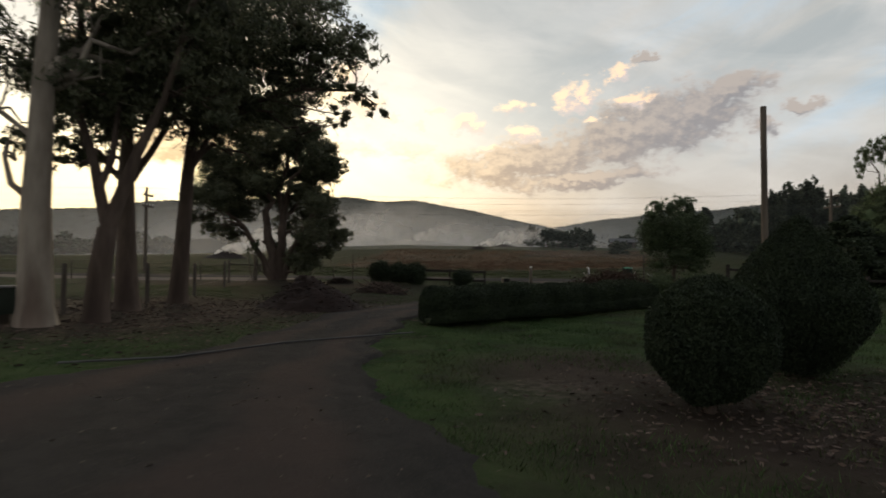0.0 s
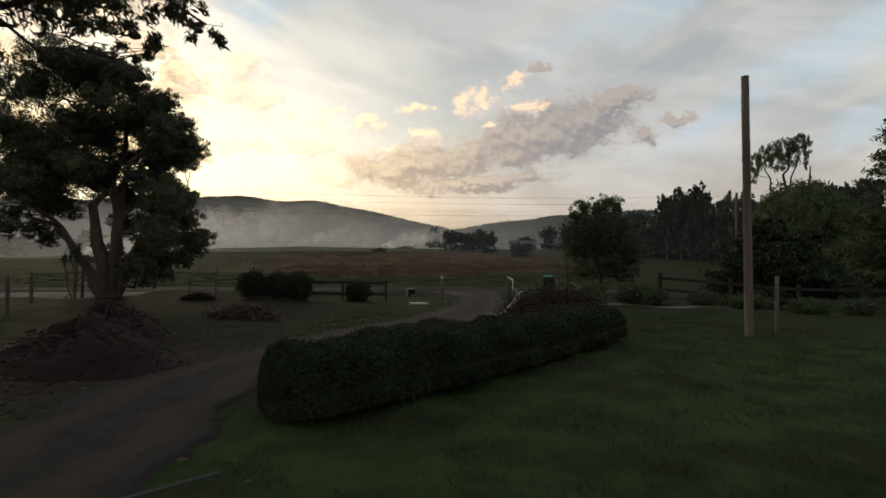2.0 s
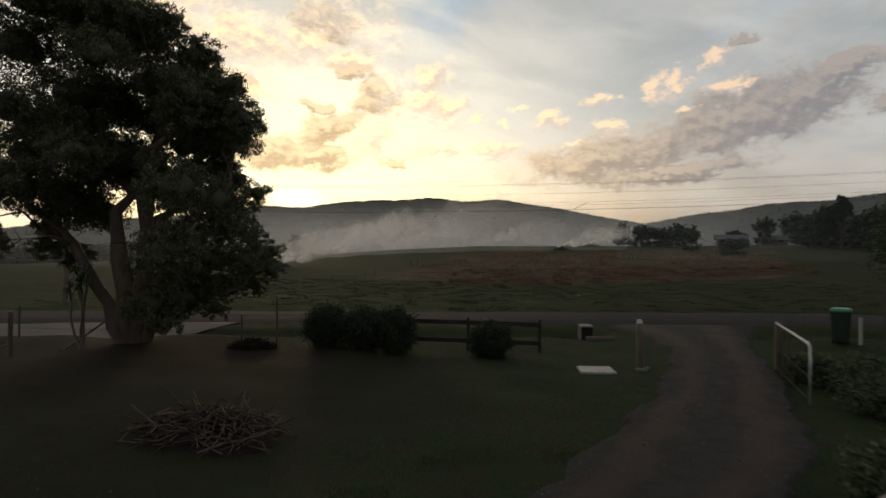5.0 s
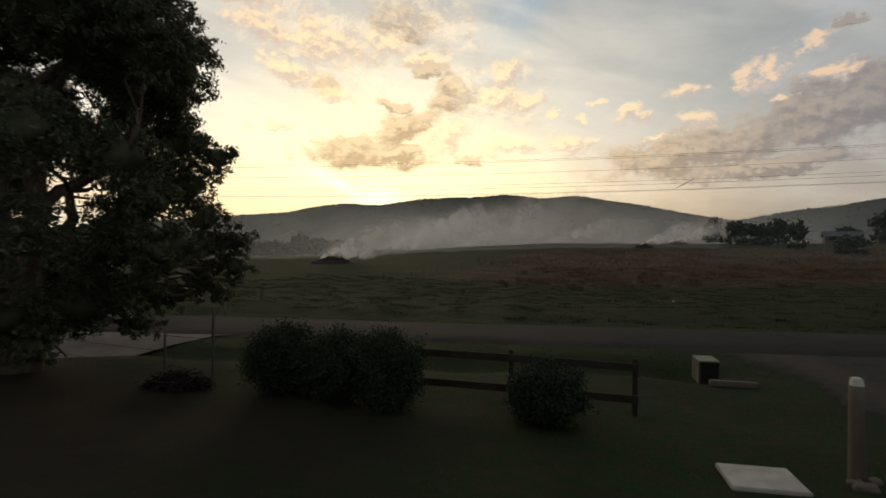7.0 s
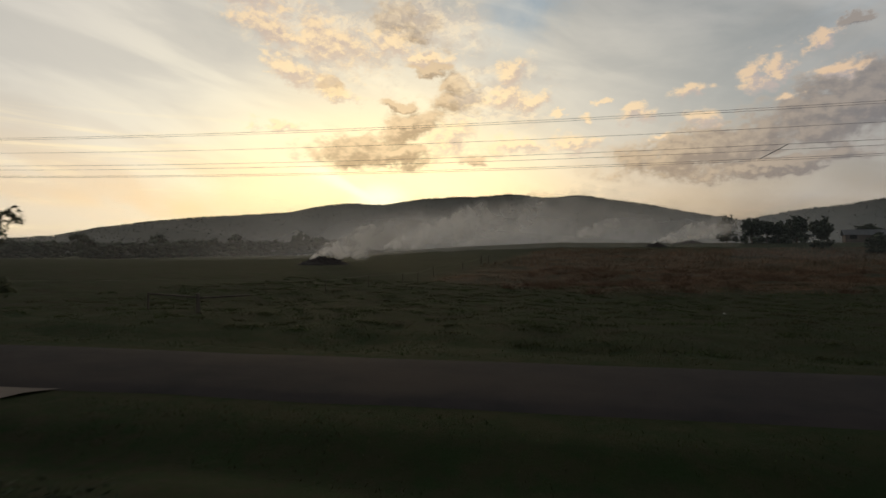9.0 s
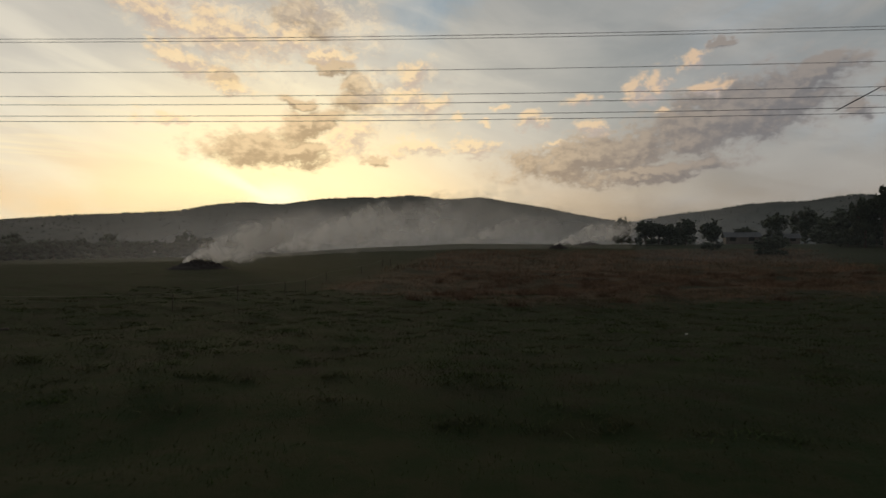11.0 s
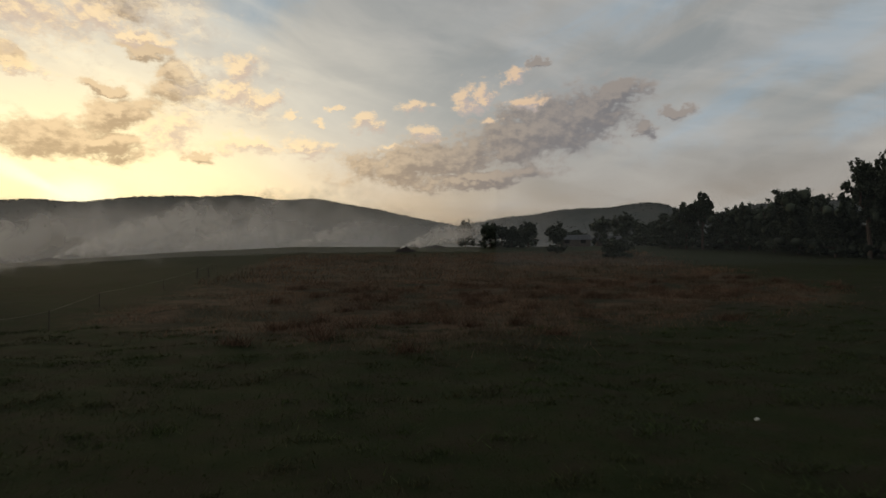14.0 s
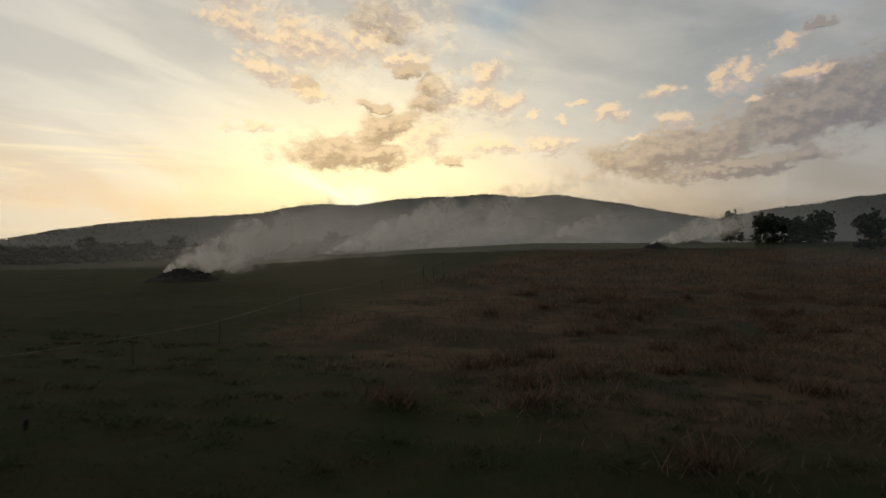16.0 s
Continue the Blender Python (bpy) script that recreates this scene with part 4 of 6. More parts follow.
def hedge(name, line, width, height, leaves, label, mat="hedge_leaf"):
    """A low clipped hedge along a line."""
    P = np.array(line, float)
    d = np.r_[0, np.cumsum(np.hypot(*np.diff(P, axis=0).T))]
    ob = thing(name, (P[0, 0], P[0, 1], gz(*P[0])), label, "hedge")
    o = np.array([P[0, 0], P[0, 1], 0])

    def skin(n, k):
        s = rng.uniform(0, d[-1], n)
        s[: n // 12] = rng.uniform(0, 0.3, n // 12)
        s[n // 12: n // 6] = d[-1] - rng.uniform(0, 0.3, n // 6 - n // 12)
        w = rng.uniform(-1, 1, n) * math.pi * 0.62
        return s, w

    def place(s, w, k, jitter):
        x, y = np.interp(s, d, P[:, 0]), np.interp(s, d, P[:, 1])
        i = np.clip(np.searchsorted(d, s) - 1, 0, len(P) - 2)
        t = (P[i + 1] - P[i]) / np.linalg.norm(P[i + 1] - P[i], axis=1)[:, None]
        endf = np.sqrt(np.clip(1 - np.clip((0.6 - np.minimum(s, d[-1] - s)) / 0.6, 0, 1) ** 2.4, 0.0, 1))
        wob = 1 + 0.13 * np.sin(s * 1.9) * np.cos(s * 0.83 + 1) + 0.09 * np.sin(s * 4.3 + w * 2) + 0.05 * np.sin(s * 9.1 - w * 3) + jitter
        c, q = np.sin(w), np.cos(w)
        sx = np.sign(c) * np.abs(c) ** 0.7 * width / 2 * k * wob * endf
        zz = np.clip(0.45 + 0.55 * np.sign(q) * np.abs(q) ** 0.6, 0.0, 1) * height * k * (0.97 + 0.6 * (wob - 1)) * (0.35 + 0.65 * endf)
        return np.stack([x - t[:, 1] * sx, y + t[:, 0] * sx, zz], 1) - o

    s, w = skin(leaves, 1)
    add("foliage", leaf_mesh("foliage", place(s, w, 1.0, rng.normal(0, 0.045, leaves)), 0.040, 0.017, M[mat], -0.2), ob)
    ns, nw = 90, 16
    S, Wg = np.meshgrid(np.linspace(0.02, d[-1] - 0.02, ns), np.linspace(-1, 1, nw) * math.pi * 0.62, indexing="ij")
    V = place(S.ravel(), Wg.ravel(), 0.92, 0.0)
    ii = np.arange(ns * nw).reshape(ns, nw)
    f = np.stack([ii[:-1, :-1], ii[:-1, 1:], ii[1:, 1:], ii[1:, :-1]], -1).reshape(-1, 4)
    add("inner_growth", mesh_of("inner_growth", V, f, M[mat], True), ob)
    return ob


hedge("hedge", [(0.30, 10.25), (2.2, 11.9), (4.2, 13.6), (5.8, 15.1), (6.9, 16.4)], 1.25, 0.78, 170000, "low dark clipped hedge along the drive")
for x, y, rr, h in [(-2.70, 29.15, 0.60, 0.54), (-1.72, 29.2, 0.66, 0.53), (-0.82, 29.1, 0.60, 0.57), (1.72, 29.2, 0.52, 0.42)]:
    clipped("fence_shrub", (x, y), (rr, rr, h), 26000, "dark rounded shrub by the road fence", "shrub", "hedge_leaf", 0.0, wild=0.65, leaf=(0.055, 0.020))
for x, y, rr, h, m in [(6.3, 20.4, 0.5, 0.34, "dark_leaf"), (9.0, 25.8, 0.65, 0.36, "dark_leaf"), (8.5, 24.4, 0.6, 0.32, "dark_leaf"), (8.4, 26.9, 0.45, 0.28, "dark_leaf"), (13.2, 26.3, 0.7, 0.45, "dark_leaf"), (14.9, 27.8, 0.8, 0.4, "dark_leaf"),
                       (16.6, 26.4, 0.6, 0.3, "dark_leaf"), (18.2, 25.6, 0.8, 0.35, "dark_leaf"), (20.5, 24.8, 0.8, 0.35, "dark_leaf"), (23.0, 25.0, 0.9, 0.4, "dark_leaf"), (11.6, 26.8, 0.6, 0.4, "dark_leaf"), (10.4, 24.6, 0.6, 0.3, "dark_leaf")]:
    clipped("garden_shrub", (x, y), (rr, rr, h), 6000, "low dark untrimmed shrub in the garden edge", "shrub", m, 0.0, wild=1.0)
for x, y, rr, h in [(4.75, 15.7, 0.5, 0.34), (5.4, 16.5, 0.6, 0.4), (6.2, 17.7, 0.75, 0.5), (6.8, 18.3, 0.7, 0.5), (6.4, 17.1, 0.6, 0.45)]:
    clipped("red_shrub", (x, y), (rr, rr, h), 6000, "rusty red and brown leafed shrub behind the hedge", "shrub", "red_leaf", 0.0, wild=1.0)

# ---- trees on the east side ----
garden_crown = [(0, 0, 3.3, 1.6, 1.6, 1.3), (-1.1, 0.2, 2.7, 1.05, 1.1, 1.0), (1.1, 0, 2.5, 1.05, 1.1, 1.0), (0.1, -0.3, 1.8, 1.6, 1.4, 0.8), (1.5, 0, 2.0, 0.7, 0.8, 0.8), (-1.5, 0.1, 3.6, 0.6, 0.6, 0.7), (1.0, 0.1, 3.8, 0.8, 0.7, 0.7), (0.9, -0.4, 1.2, 0.9, 0.8, 0.5), (-0.8, 0.2, 1.3, 0.8, 0.8, 0.5)]
garden_tops = [(-0.9, 0, 4.5, 0.55, 0.6, 0.55), (-1.35, 0, 4.1, 0.45, 0.5, 0.5), (0.45, 0.2, 4.8, 0.6, 0.6, 0.6), (0.9, 0.2, 4.6, 0.5, 0.5, 0.6), (-0.2, 0, 4.5, 0.6, 0.6, 0.6)]
leafy_tree("garden_tree", (13.6, 30.2, gz(13.6, 30.2)), [bend((0, 0, -0.1), (0.05, 0, 1.6), 0.13, 0.10, 4, 0.05), bend((0.05, 0, 1.6), (0.1, 0, 4.6), 0.09, 0.03, 5, 0.1), bend((0.05, 0, 1.4), (-0.9, 0.2, 4.2), 0.06, 0.02, 4, 0.1), bend((0.05, 0, 1.5), (1.0, 0.2, 4.0), 0.06, 0.02, 4, 0.1)],
           garden_crown + garden_crown[:3] + garden_tops, 46000, (0.11, 0.04), "dark_leaf", "brown_bark", "round bushy tree by the front fence", 0.0, "", 4, shell=0.1, heart=0.42)


def conifer(at, h, w, label, tiers=14, leaves=26000, mat="dark_leaf", base=0.0, size=(0.2, 0.05)):
    """A conifer of drooping whorled boughs."""
    ob = thing("conifer", (at[0], at[1], gz(*at)), label, "tree")
    paths = [bend((0, 0, -0.2), (0, 0, h), 0.03 * h * 0.6, 0.02, 6, 0.0)]
    pts = []
    for k in range(tiers):
        f = k / (tiers - 1)
        z = base + (h - base) * f ** 0.9
        reach = w * (1 - f) ** 0.8 + 0.12
        for b in range(7):
            a = rng.uniform(0, 6.28)
            L = reach * rng.uniform(0.75, 1.1)
            tip = Vector((math.cos(a) * L, math.sin(a) * L, z + 0.10 * L))
            paths.append(bend((0, 0, z), tip, 0.03, 0.008, 3, 0.08, -0.06))
            n = max(12, int(leaves / (tiers * 7) * (0.4 + 1.2 * (1 - f))))
            t = rng.uniform(0.12, 1.0, n)
            p = np.outer(t, np.array(tip - Vector((0, 0, z)))) + np.array((0, 0, z))
            p[:, 2] -= 0.06 * L * np.sin(t * 3.14)
            p += rng.normal(0, 0.12 + 0.06 * reach, (n, 3)) * np.array((1, 1, 0.45))
            pts.append(p)
    add("trunk", tubes("trunk", paths, M["brown_bark"], 6, 0.1), ob)
    add("foliage", leaf_mesh("foliage", np.concatenate(pts), size[0], size[1], M[mat], 0.15), ob)
    return ob


conifer((26.0, 33.8), 5.0, 4.6, "broad dark conifer behind the rail fence", 12, 80000, mat="hedge_leaf", size=(0.34, 0.10))
conifer((37.0, 33.6), 15.0, 5.0, "tall dark spruce with tiered boughs", 26, 70000, size=(0.36, 0.09))
willow = [(math.cos(a) * r, math.sin(a) * r, z, q, q, q * 1.2) for a, r, z, q in [(0, 2.2, 8.0, 2.4), (1.3, 2.4, 7.4, 2.5), (2.6, 2.6, 8.2, 2.6), (4, 2.3, 7.4, 2.5), (5.2, 2.4, 8.4, 2.4), (0.5, 0.8, 10.2, 2.5), (3.2, 1.6, 10.0, 2.5), (1, 3.4, 5.0, 2.4), (3.4, 3.8, 5.0, 2.6), (5.4, 3.4, 5.0, 2.4), (2.2, 3.0, 3.0, 2.4), (4.6, 3.0, 3.0, 2.4), (0, 3.6, 3.2, 2.2), (3.1, 4.6, 7.6, 1.6)]]
leafy_tree("willow_tree", (47.4, 54.0, gz(47.4, 54)), [bend((0, 0, -0.2), (0, 0, 5), 0.4, 0.3, 4, 0.03), bend((0, 0, 5), (0.5, 0, 11.5), 0.25, 0.05, 6, 0.06), bend((0, 0, 5), (-2, 0, 9), 0.2, 0.05, 6, 0.06), bend((0, 0, 5), (2, 1, 9), 0.2, 0.05, 6, 0.06)],
           [(a, b, c * 0.74, d, e, f * 0.8) for a, b, c, d, e, f in willow], 60000, (0.45, 0.12), "willow_leaf", "brown_bark", "tall dense tree beyond the road", 0.5, heart=0.6)
weep = [(-3.4, 0, 11.8, 0.7, 0.7, 1.3), (-2.4, 0.3, 12.6, 0.8, 0.8, 1.3), (-1.2, 0, 13.2, 0.8, 0.8, 1.2), (0.1, 0.2, 13.7, 0.9, 0.9, 1.2), (1.3, 0, 14.2, 0.9, 0.9, 1.1), (2.3, 0.1, 14.6, 0.8, 0.8, 1.0), (3.0, 0, 14.0, 0.6, 0.6, 1.2), (1.6, 0.3, 13.0, 0.8, 0.8, 1.2), (-0.4, 0.2, 12.3, 0.9, 0.9, 1.2), (2.9, 0, 12.4, 0.4, 0.4, 1.0), (-3.6, 0, 10.6, 0.5, 0.5, 1.0)]
leafy_tree("willow_tree", (48.6, 58.5, gz(48.6, 58.5)), [bend((0, 0, -0.2), (-0.2, 0, 7), 0.35, 0.25, 5, 0.03), bend((-0.2, 0, 7), (1.2, 0, 14.2), 0.2, 0.05, 6, 0.06), bend((-0.2, 0, 7), (-2.6, 0, 12), 0.16, 0.04, 6, 0.06), bend((-0.2, 0, 8), (2.6, 0.2, 13.6), 0.14, 0.04, 6, 0.06)],
           weep, 11000, (0.36, 0.045), "willow_leaf", "brown_bark", "thin weeping willow rising behind a dense tree", 1.2)


def cordyline(at, heads, label):
    """Bare canes, each with a tuft of sword leaves."""
    ob = thing("cordyline", (at[0], at[1], gz(*at)), label, "shrub")
    for dx, dy, h in heads:
        add("cane", tubes("cane", [bend((dx * 0.15, dy * 0.15, -0.05), (dx, dy, h), 0.035, 0.025, 4, 0.05)], M["grey_wood"], 6), ob)
        V, F = [], []
        for k in range(46):
            d = Vector(rng.normal(0, 1, 3)) + Vector((0, 0, 0.35))
            d.normalize()
            s = d.cross(Vector((0, 0, 1))).normalized() * 0.022
            o = Vector((dx, dy, h))
            L = rng.uniform(0.25, 0.42)
            n0 = len(V)
            V += [o - s * 0.6, o + s * 0.6, o + d * L * 0.6 + s - Vector((0, 0, 0.03)), o + d * L * 0.6 - s - Vector((0, 0, 0.03)), o + d * L - Vector((0, 0, 0.12))]
            F += [(n0, n0 + 1, n0 + 2, n0 + 3), (n0 + 3, n0 + 2, n0 + 4, n0 + 4)]
        me = bpy.data.meshes.new("leaf_tuft")
        me.from_pydata([tuple(v) for v in V], [], [tuple(dict.fromkeys(f)) for f in F])
        me.materials.append(M["dark_leaf"])
        add("leaf_tuft", me, ob)
    return ob


cordyline((-9.05, 27.9), [(0.10, 0, 2.05), (-0.24, 0.1, 1.9), (-0.42, 0, 1.6), (0.0, -0.1, 1.75)], "tall thin cordyline with spiky leaf tufts")


# ---- far trees ----
def far_tree(at, h, w, label, leaves=1500, mat="far_leaf", group="", crown=0.15, gum_=0.0):
    """A full rounded crown from crown * h up, lumpy at the edge; gum_ opens it into separate heads on bare limbs."""
    clumps = []
    zc, hz = h * (0.5 + crown / 2), h * (1 - crown) / 2
    n = 22
    for k in range(n):
        d = rng.normal(0, 1, 3)
        d /= np.linalg.norm(d)
        d[2] = abs(d[2]) if k % 3 else d[2]
        r = rng.uniform(0.45, 0.78)
        q = rng.uniform(0.26, 0.40) * (1 + 0.1 * gum_)
        clumps.append((d[0] * r * w / 2, d[1] * r * w / 2, zc + d[2] * r * hz * 0.95, q * w / 2, q * w / 2, q * hz * 1.05))
    if gum_ < 0.5:
        for k in range(7):
            a = k * 0.9 + rng.uniform(0, 0.6)
            clumps.append((math.cos(a) * w * 0.30, math.sin(a) * w * 0.30, h * rng.uniform(0.10, 0.24), w * 0.19, w * 0.19, h * 0.14))
        clumps += [(0, 0, zc - 0.1 * hz, w * 0.33, w * 0.33, hz * 0.72)] * 2
    limbs = [bend((0, 0, 0), (0, 0, h * 0.6), h * 0.022, h * 0.012, 4, 0.03)] + [bend((0, 0, h * 0.35), (w * 0.28 * s, 0, h * 0.75), h * 0.012, h * 0.006, 4, 0.08) for s in (-1, 1)]
    return leafy_tree("field_tree", (at[0], at[1], gz(*at) - 0.1), limbs, clumps, leaves, (0.27 + h * 0.012, 0.17 + h * 0.008), mat, "brown_bark", label, 0.2, group, 0, shell=0.1, heart=0.0 if gum_ > 0.5 else 0.42)


def from_paddock(az_, d):
    return -1.3 + d * math.sin(radians(az_ + 1.4)), 45.5 + d * math.cos(radians(az_ + 1.4))


for a, d, h, w in [(10.7, 172, 8.6, 8.0), (13.2, 152, 7.4, 7.6), (14.4, 158, 7.0, 6.4), (15.4, 156, 6.4, 6.0), (17.0, 150, 7.4, 7.0), (19.8, 117, 6.6, 5.2), (16.4, 172, 6.0, 9), (25.5, 97, 3.7, 6.0), (24.2, 200, 11.0, 9), (21.8, 190, 6.0, 9)]:
    far_tree(from_paddock(a, d), h, w, "dark rounded tree standing in the far paddock", 7000, group="paddock trees")
for a, d, h, w, o in [(26.3, 220, 13.5, 12, 0), (28.5, 200, 9, 12, 0), (30.4, 140, 8.8, 9, 0), (31.8, 132, 11.6, 6.5, 0), (33.2, 130, 12.2, 5.5, 1), (35.2, 128, 9.0, 9, 0), (37.0, 124, 10.6, 9, 0), (38.9, 114, 9.4, 8, 0), (40.7, 105, 11.2, 10.5, 0), (43.3, 96, 9.0, 8, 0), (45.6, 91, 13.4, 6, 1),
                      (47.7, 89, 14.6, 7, 1), (50.3, 87, 14.4, 6.5, 1), (46.6, 92, 10.2, 7, 0), (49.0, 89, 10.6, 7, 0), (51.5, 87, 10.6, 7, 0), (52.8, 86, 12.0, 6.5, 0), (54.4, 85, 13.2, 7.5, 0), (56.3, 84, 12.8, 7, 0), (58.0, 84, 12.0, 7.5, 0), (60.2, 83, 12.0, 8, 0), (63.0, 82, 12.0, 8, 0), (66.4, 81, 12.7, 7, 0), (68.2, 81, 12.6, 6, 1),
                      (69.5, 80, 11.2, 7, 0), (71.2, 80, 8.5, 8, 0), (74, 79, 8, 9, 0)]:
    far_tree(from_paddock(a, d), h, w, "tall dark gum in the belt of trees", 9000, group="tree belt", crown=0.30 if o else 0.04, gum_=o)
for k in range(32):
    a = 28.0 + k * 1.45
    far_tree(from_paddock(a, np.interp(a, [25, 30, 38, 42, 46, 50, 60, 75], [215, 150, 127, 108, 95, 92, 87, 84])), rng.uniform(4.2, 6.0), rng.uniform(6.5, 8.5), "low dark scrub at the foot of the tree belt", 3600, group="belt scrub", crown=0.0)
for k in range(64):
    a, d = -62 + k * 0.62 + rng.normal(0, 0.2), rng.uniform(270, 330)
    far_tree(from_paddock(a, d), rng.uniform(8, 11) + 5 * (1 if k % 11 == 3 else 0), rng.uniform(13, 17), "hazy tree in the wooded western edge", 2400, group="western trees", crown=0.0)
far_tree((-22.0, 22.0), 5.0, 5.0, "dark leafy tree at the yard edge", 9000, "dark_leaf")


# ---- poles, posts and fences ----
def round_post(name, at, h, r, mat, label, category, lean=(0, 0), group="", top=None):
    ob = thing(name, (at[0], at[1], gz(*at)), label, category, group)
    add("shaft", tubes("shaft", [bend((0, 0, -0.2), (lean[0], lean[1], h), r, r * 0.86, 6, 0.0)], M[mat], 10, 0.12), ob)
    if top:
        add("cap", box("cap", top, M["white_paint"], 0.012, 0.8, (lean[0], lean[1], h - 0.01)), ob, "pale cap")
    return ob


def wire_run(name, pts, r, mat, sag=0.0, n=3):
    path = []
    for a, b in zip(pts[:-1], pts[1:]):
        for i in range(n):
            f = i / n
            p = Vector(a).lerp(Vector(b), f)
            p.z -= sag * 4 * f * (1 - f)
            path.append((p, r))
    path.append((Vector(pts[-1]), r))
    return tubes(name, [path], M[mat], 5)


round_post("timber_pole", (10.75, 16.3), 6.35, 0.105, "grey_wood", "bare weathered timber pole standing in the lawn", "pole", (-0.13, 0.0))
round_post("stub_post", (12.2, 17.1), 1.5, 0.055, "grey_wood", "short weathered post in the lawn", "post")
gatepost = round_post("gate_post", (5.24, 28.0), 1.06, 0.085, "grey_wood", "weathered timber gate post with a pale cap", "post", top=(0.12, 0.12, 0.10))
for k in range(7):
    x, y = 5.36 + rng.normal(0, 0.13), 27.8 + rng.normal(0, 0.1)
    st = thing("stone", (x, y, gz(x, y) - 0.02), "small grey stone at the foot of the gate post", "stone", "stones at the gate post")
    bm = bmesh.new()
    bmesh.ops.create_icosphere(bm, subdivisions=2, radius=rng.uniform(0.05, 0.09))
    for v in bm.verts:
        v.co *= 1 + 0.35 * noise.noise(v.co * 14 + Vector((k, 0, 0)))
        v.co.z = v.co.z * 0.7 + 0.04
    me = bpy.data.meshes.new("stone_body")
    bm.to_mesh(me), bm.free()
    me.materials.append(M["concrete"])
    add("stone_body", me, st)

# yard fence: timber posts and plain wire from the gums to the road, then along it
yard = [(-7.7, 8.0), (-7.65, 11.0), (-7.6, 14.4), (-7.9, 18.1), (-8.6, 22.6), (-9.92, 26.6)]
for i, p in enumerate(yard):
    round_post("fence_post", p, 1.12, 0.06, "dark_post", "dark timber fence post with wires", "fence post", group="yard fence posts")
front = [(-19.0, 28.6), (-16.0, 29.0), (-12.5, 29.4), (-9.7, 30.1), (-5.25, 29.26), (-4.22, 29.28), (-3.23, 29.45)]
for (x, y), h, r in zip(front, (1.0, 1.0, 1.0, 1.3, 0.93, 1.47, 1.05), (0.03, 0.03, 0.03, 0.06, 0.025, 0.028, 0.025)):
    round_post("fence_post", (x, y), h, r, "dark_post", "slim dark fence post along the road", "fence post", group="road fence posts")
fence = thing("wire_fence", (0, 0, 0), "plain wire fence strung between posts", "fence")
for z in (0.35, 0.68, 1.0):
    add("wire", wire_run("wire", [(x, y, gz(x, y) + z) for x, y in yard], 0.004, "wire", 0.01), fence)
    add("wire", wire_run("wire", [(x, y, gz(x, y) + z * 0.9) for x, y in front], 0.004, "wire", 0.01), fence)
prop = thing("fence_stay", (-9.32, 27.5, gz(-9.32, 27.5)), "long pale slanting timber stay bracing the corner post", "fence post")
add("strut", tubes("strut", [bend((0, 0, 0.02), (-0.34, 2.5, 0.78), 0.032, 0.028, 3, 0.01)], M["grey_wood"], 8), prop)
prop2 = thing("fence_stay", (-9.15, 30.6, gz(-9.15, 30.6)), "thin timber stay bracing the corner post", "fence post")
add("strut", tubes("strut", [bend((0, 0, 0.02), (-0.5, -0.45, 0.8), 0.026, 0.022, 3, 0.01)], M["dark_post"], 8), prop2)


def rail_fence(name, posts, h, rails, label, post=0.10, thick=0.045, deep=0.12):
    """A post-and-rail fence: squared posts, flat rails between them."""
    ob = thing(name, (posts[0][0], posts[0][1], 0), label, "fence")
    o = Vector((posts[0][0], posts[0][1], 0))
    for x, y in posts:
        add("post", box("post", (post, post, h + 0.35), M["rail_wood"], 0.012, 0.97), ob, at=Vector((x, y, gz(x, y) - 0.3)) - o)
    for (x1, y1), (x2, y2) in zip(posts[:-1], posts[1:]):
        L, a = math.hypot(x2 - x1, y2 - y1), math.degrees(math.atan2(y2 - y1, x2 - x1))
        for z in rails:
            rail = box("rail", (L + 0.1, thick, deep), M["rail_wood"], 0.008)
            r = add("rail", rail, ob, at=Vector(((x1 + x2) / 2, (y1 + y2) / 2 - post / 2 - thick / 2 + 0.01, (gz(x1, y1) + gz(x2, y2)) / 2 + z)) - o)
            r.rotation_euler = (0, -math.atan2(gz(x2, y2) - gz(x1, y1), L), radians(a))
    return ob


rail_fence("rail_fence", [(-0.9, 30.0), (1.05, 30.02), (3.0, 30.05)], 0.84, (0.70, 0.20), "low dark post and rail fence beside the road drain", 0.08)
rail_fence("rail_fence", [(15.6, 28.2), (19.2, 28.1), (22.8, 28.0), (26.4, 27.9), (30.0, 27.8), (33.6, 27.7)], 1.35, (1.08, 0.55), "dark timber post and rail fence behind the garden", 0.15, 0.05, 0.13)

# pipe rail gate by the drive, swung open
g = thing("pipe_gate", (8.15, 27.95, gz(8.15, 27.95)), "open pale metal pipe gate beside the drive", "gate")
add("post", tubes("post", [bend((0.1, 0.1, -0.2), (0.1, 0.1, 1.12), 0.09, 0.08, 4, 0.0)], M["dark_post"], 10, 0.1), g, "dark timber post")
add("frame", tubes("frame", [[(Vector(p), 0.024) for p in ((0.0, 0, 1.10), (-0.36, -1.5, 1.10), (-0.70, -3.0, 1.08), (-0.72, -3.1, 1.02), (-0.72, -3.1, 0.04))]], M["galv"], 8), g)
add("brace", tubes("brace", [[(Vector(p), 0.016) for p in ((-0.3, -1.25, 1.1), (-0.46, -1.9, 0.12))], [(Vector(p), 0.013) for p in ((0.0, 0, 0.55), (-0.72, -3.1, 0.5))], [(Vector(p), 0.013) for p in ((0.0, 0, 0.12), (-0.72, -3.1, 0.1))]], M["dark_post"], 6), g)

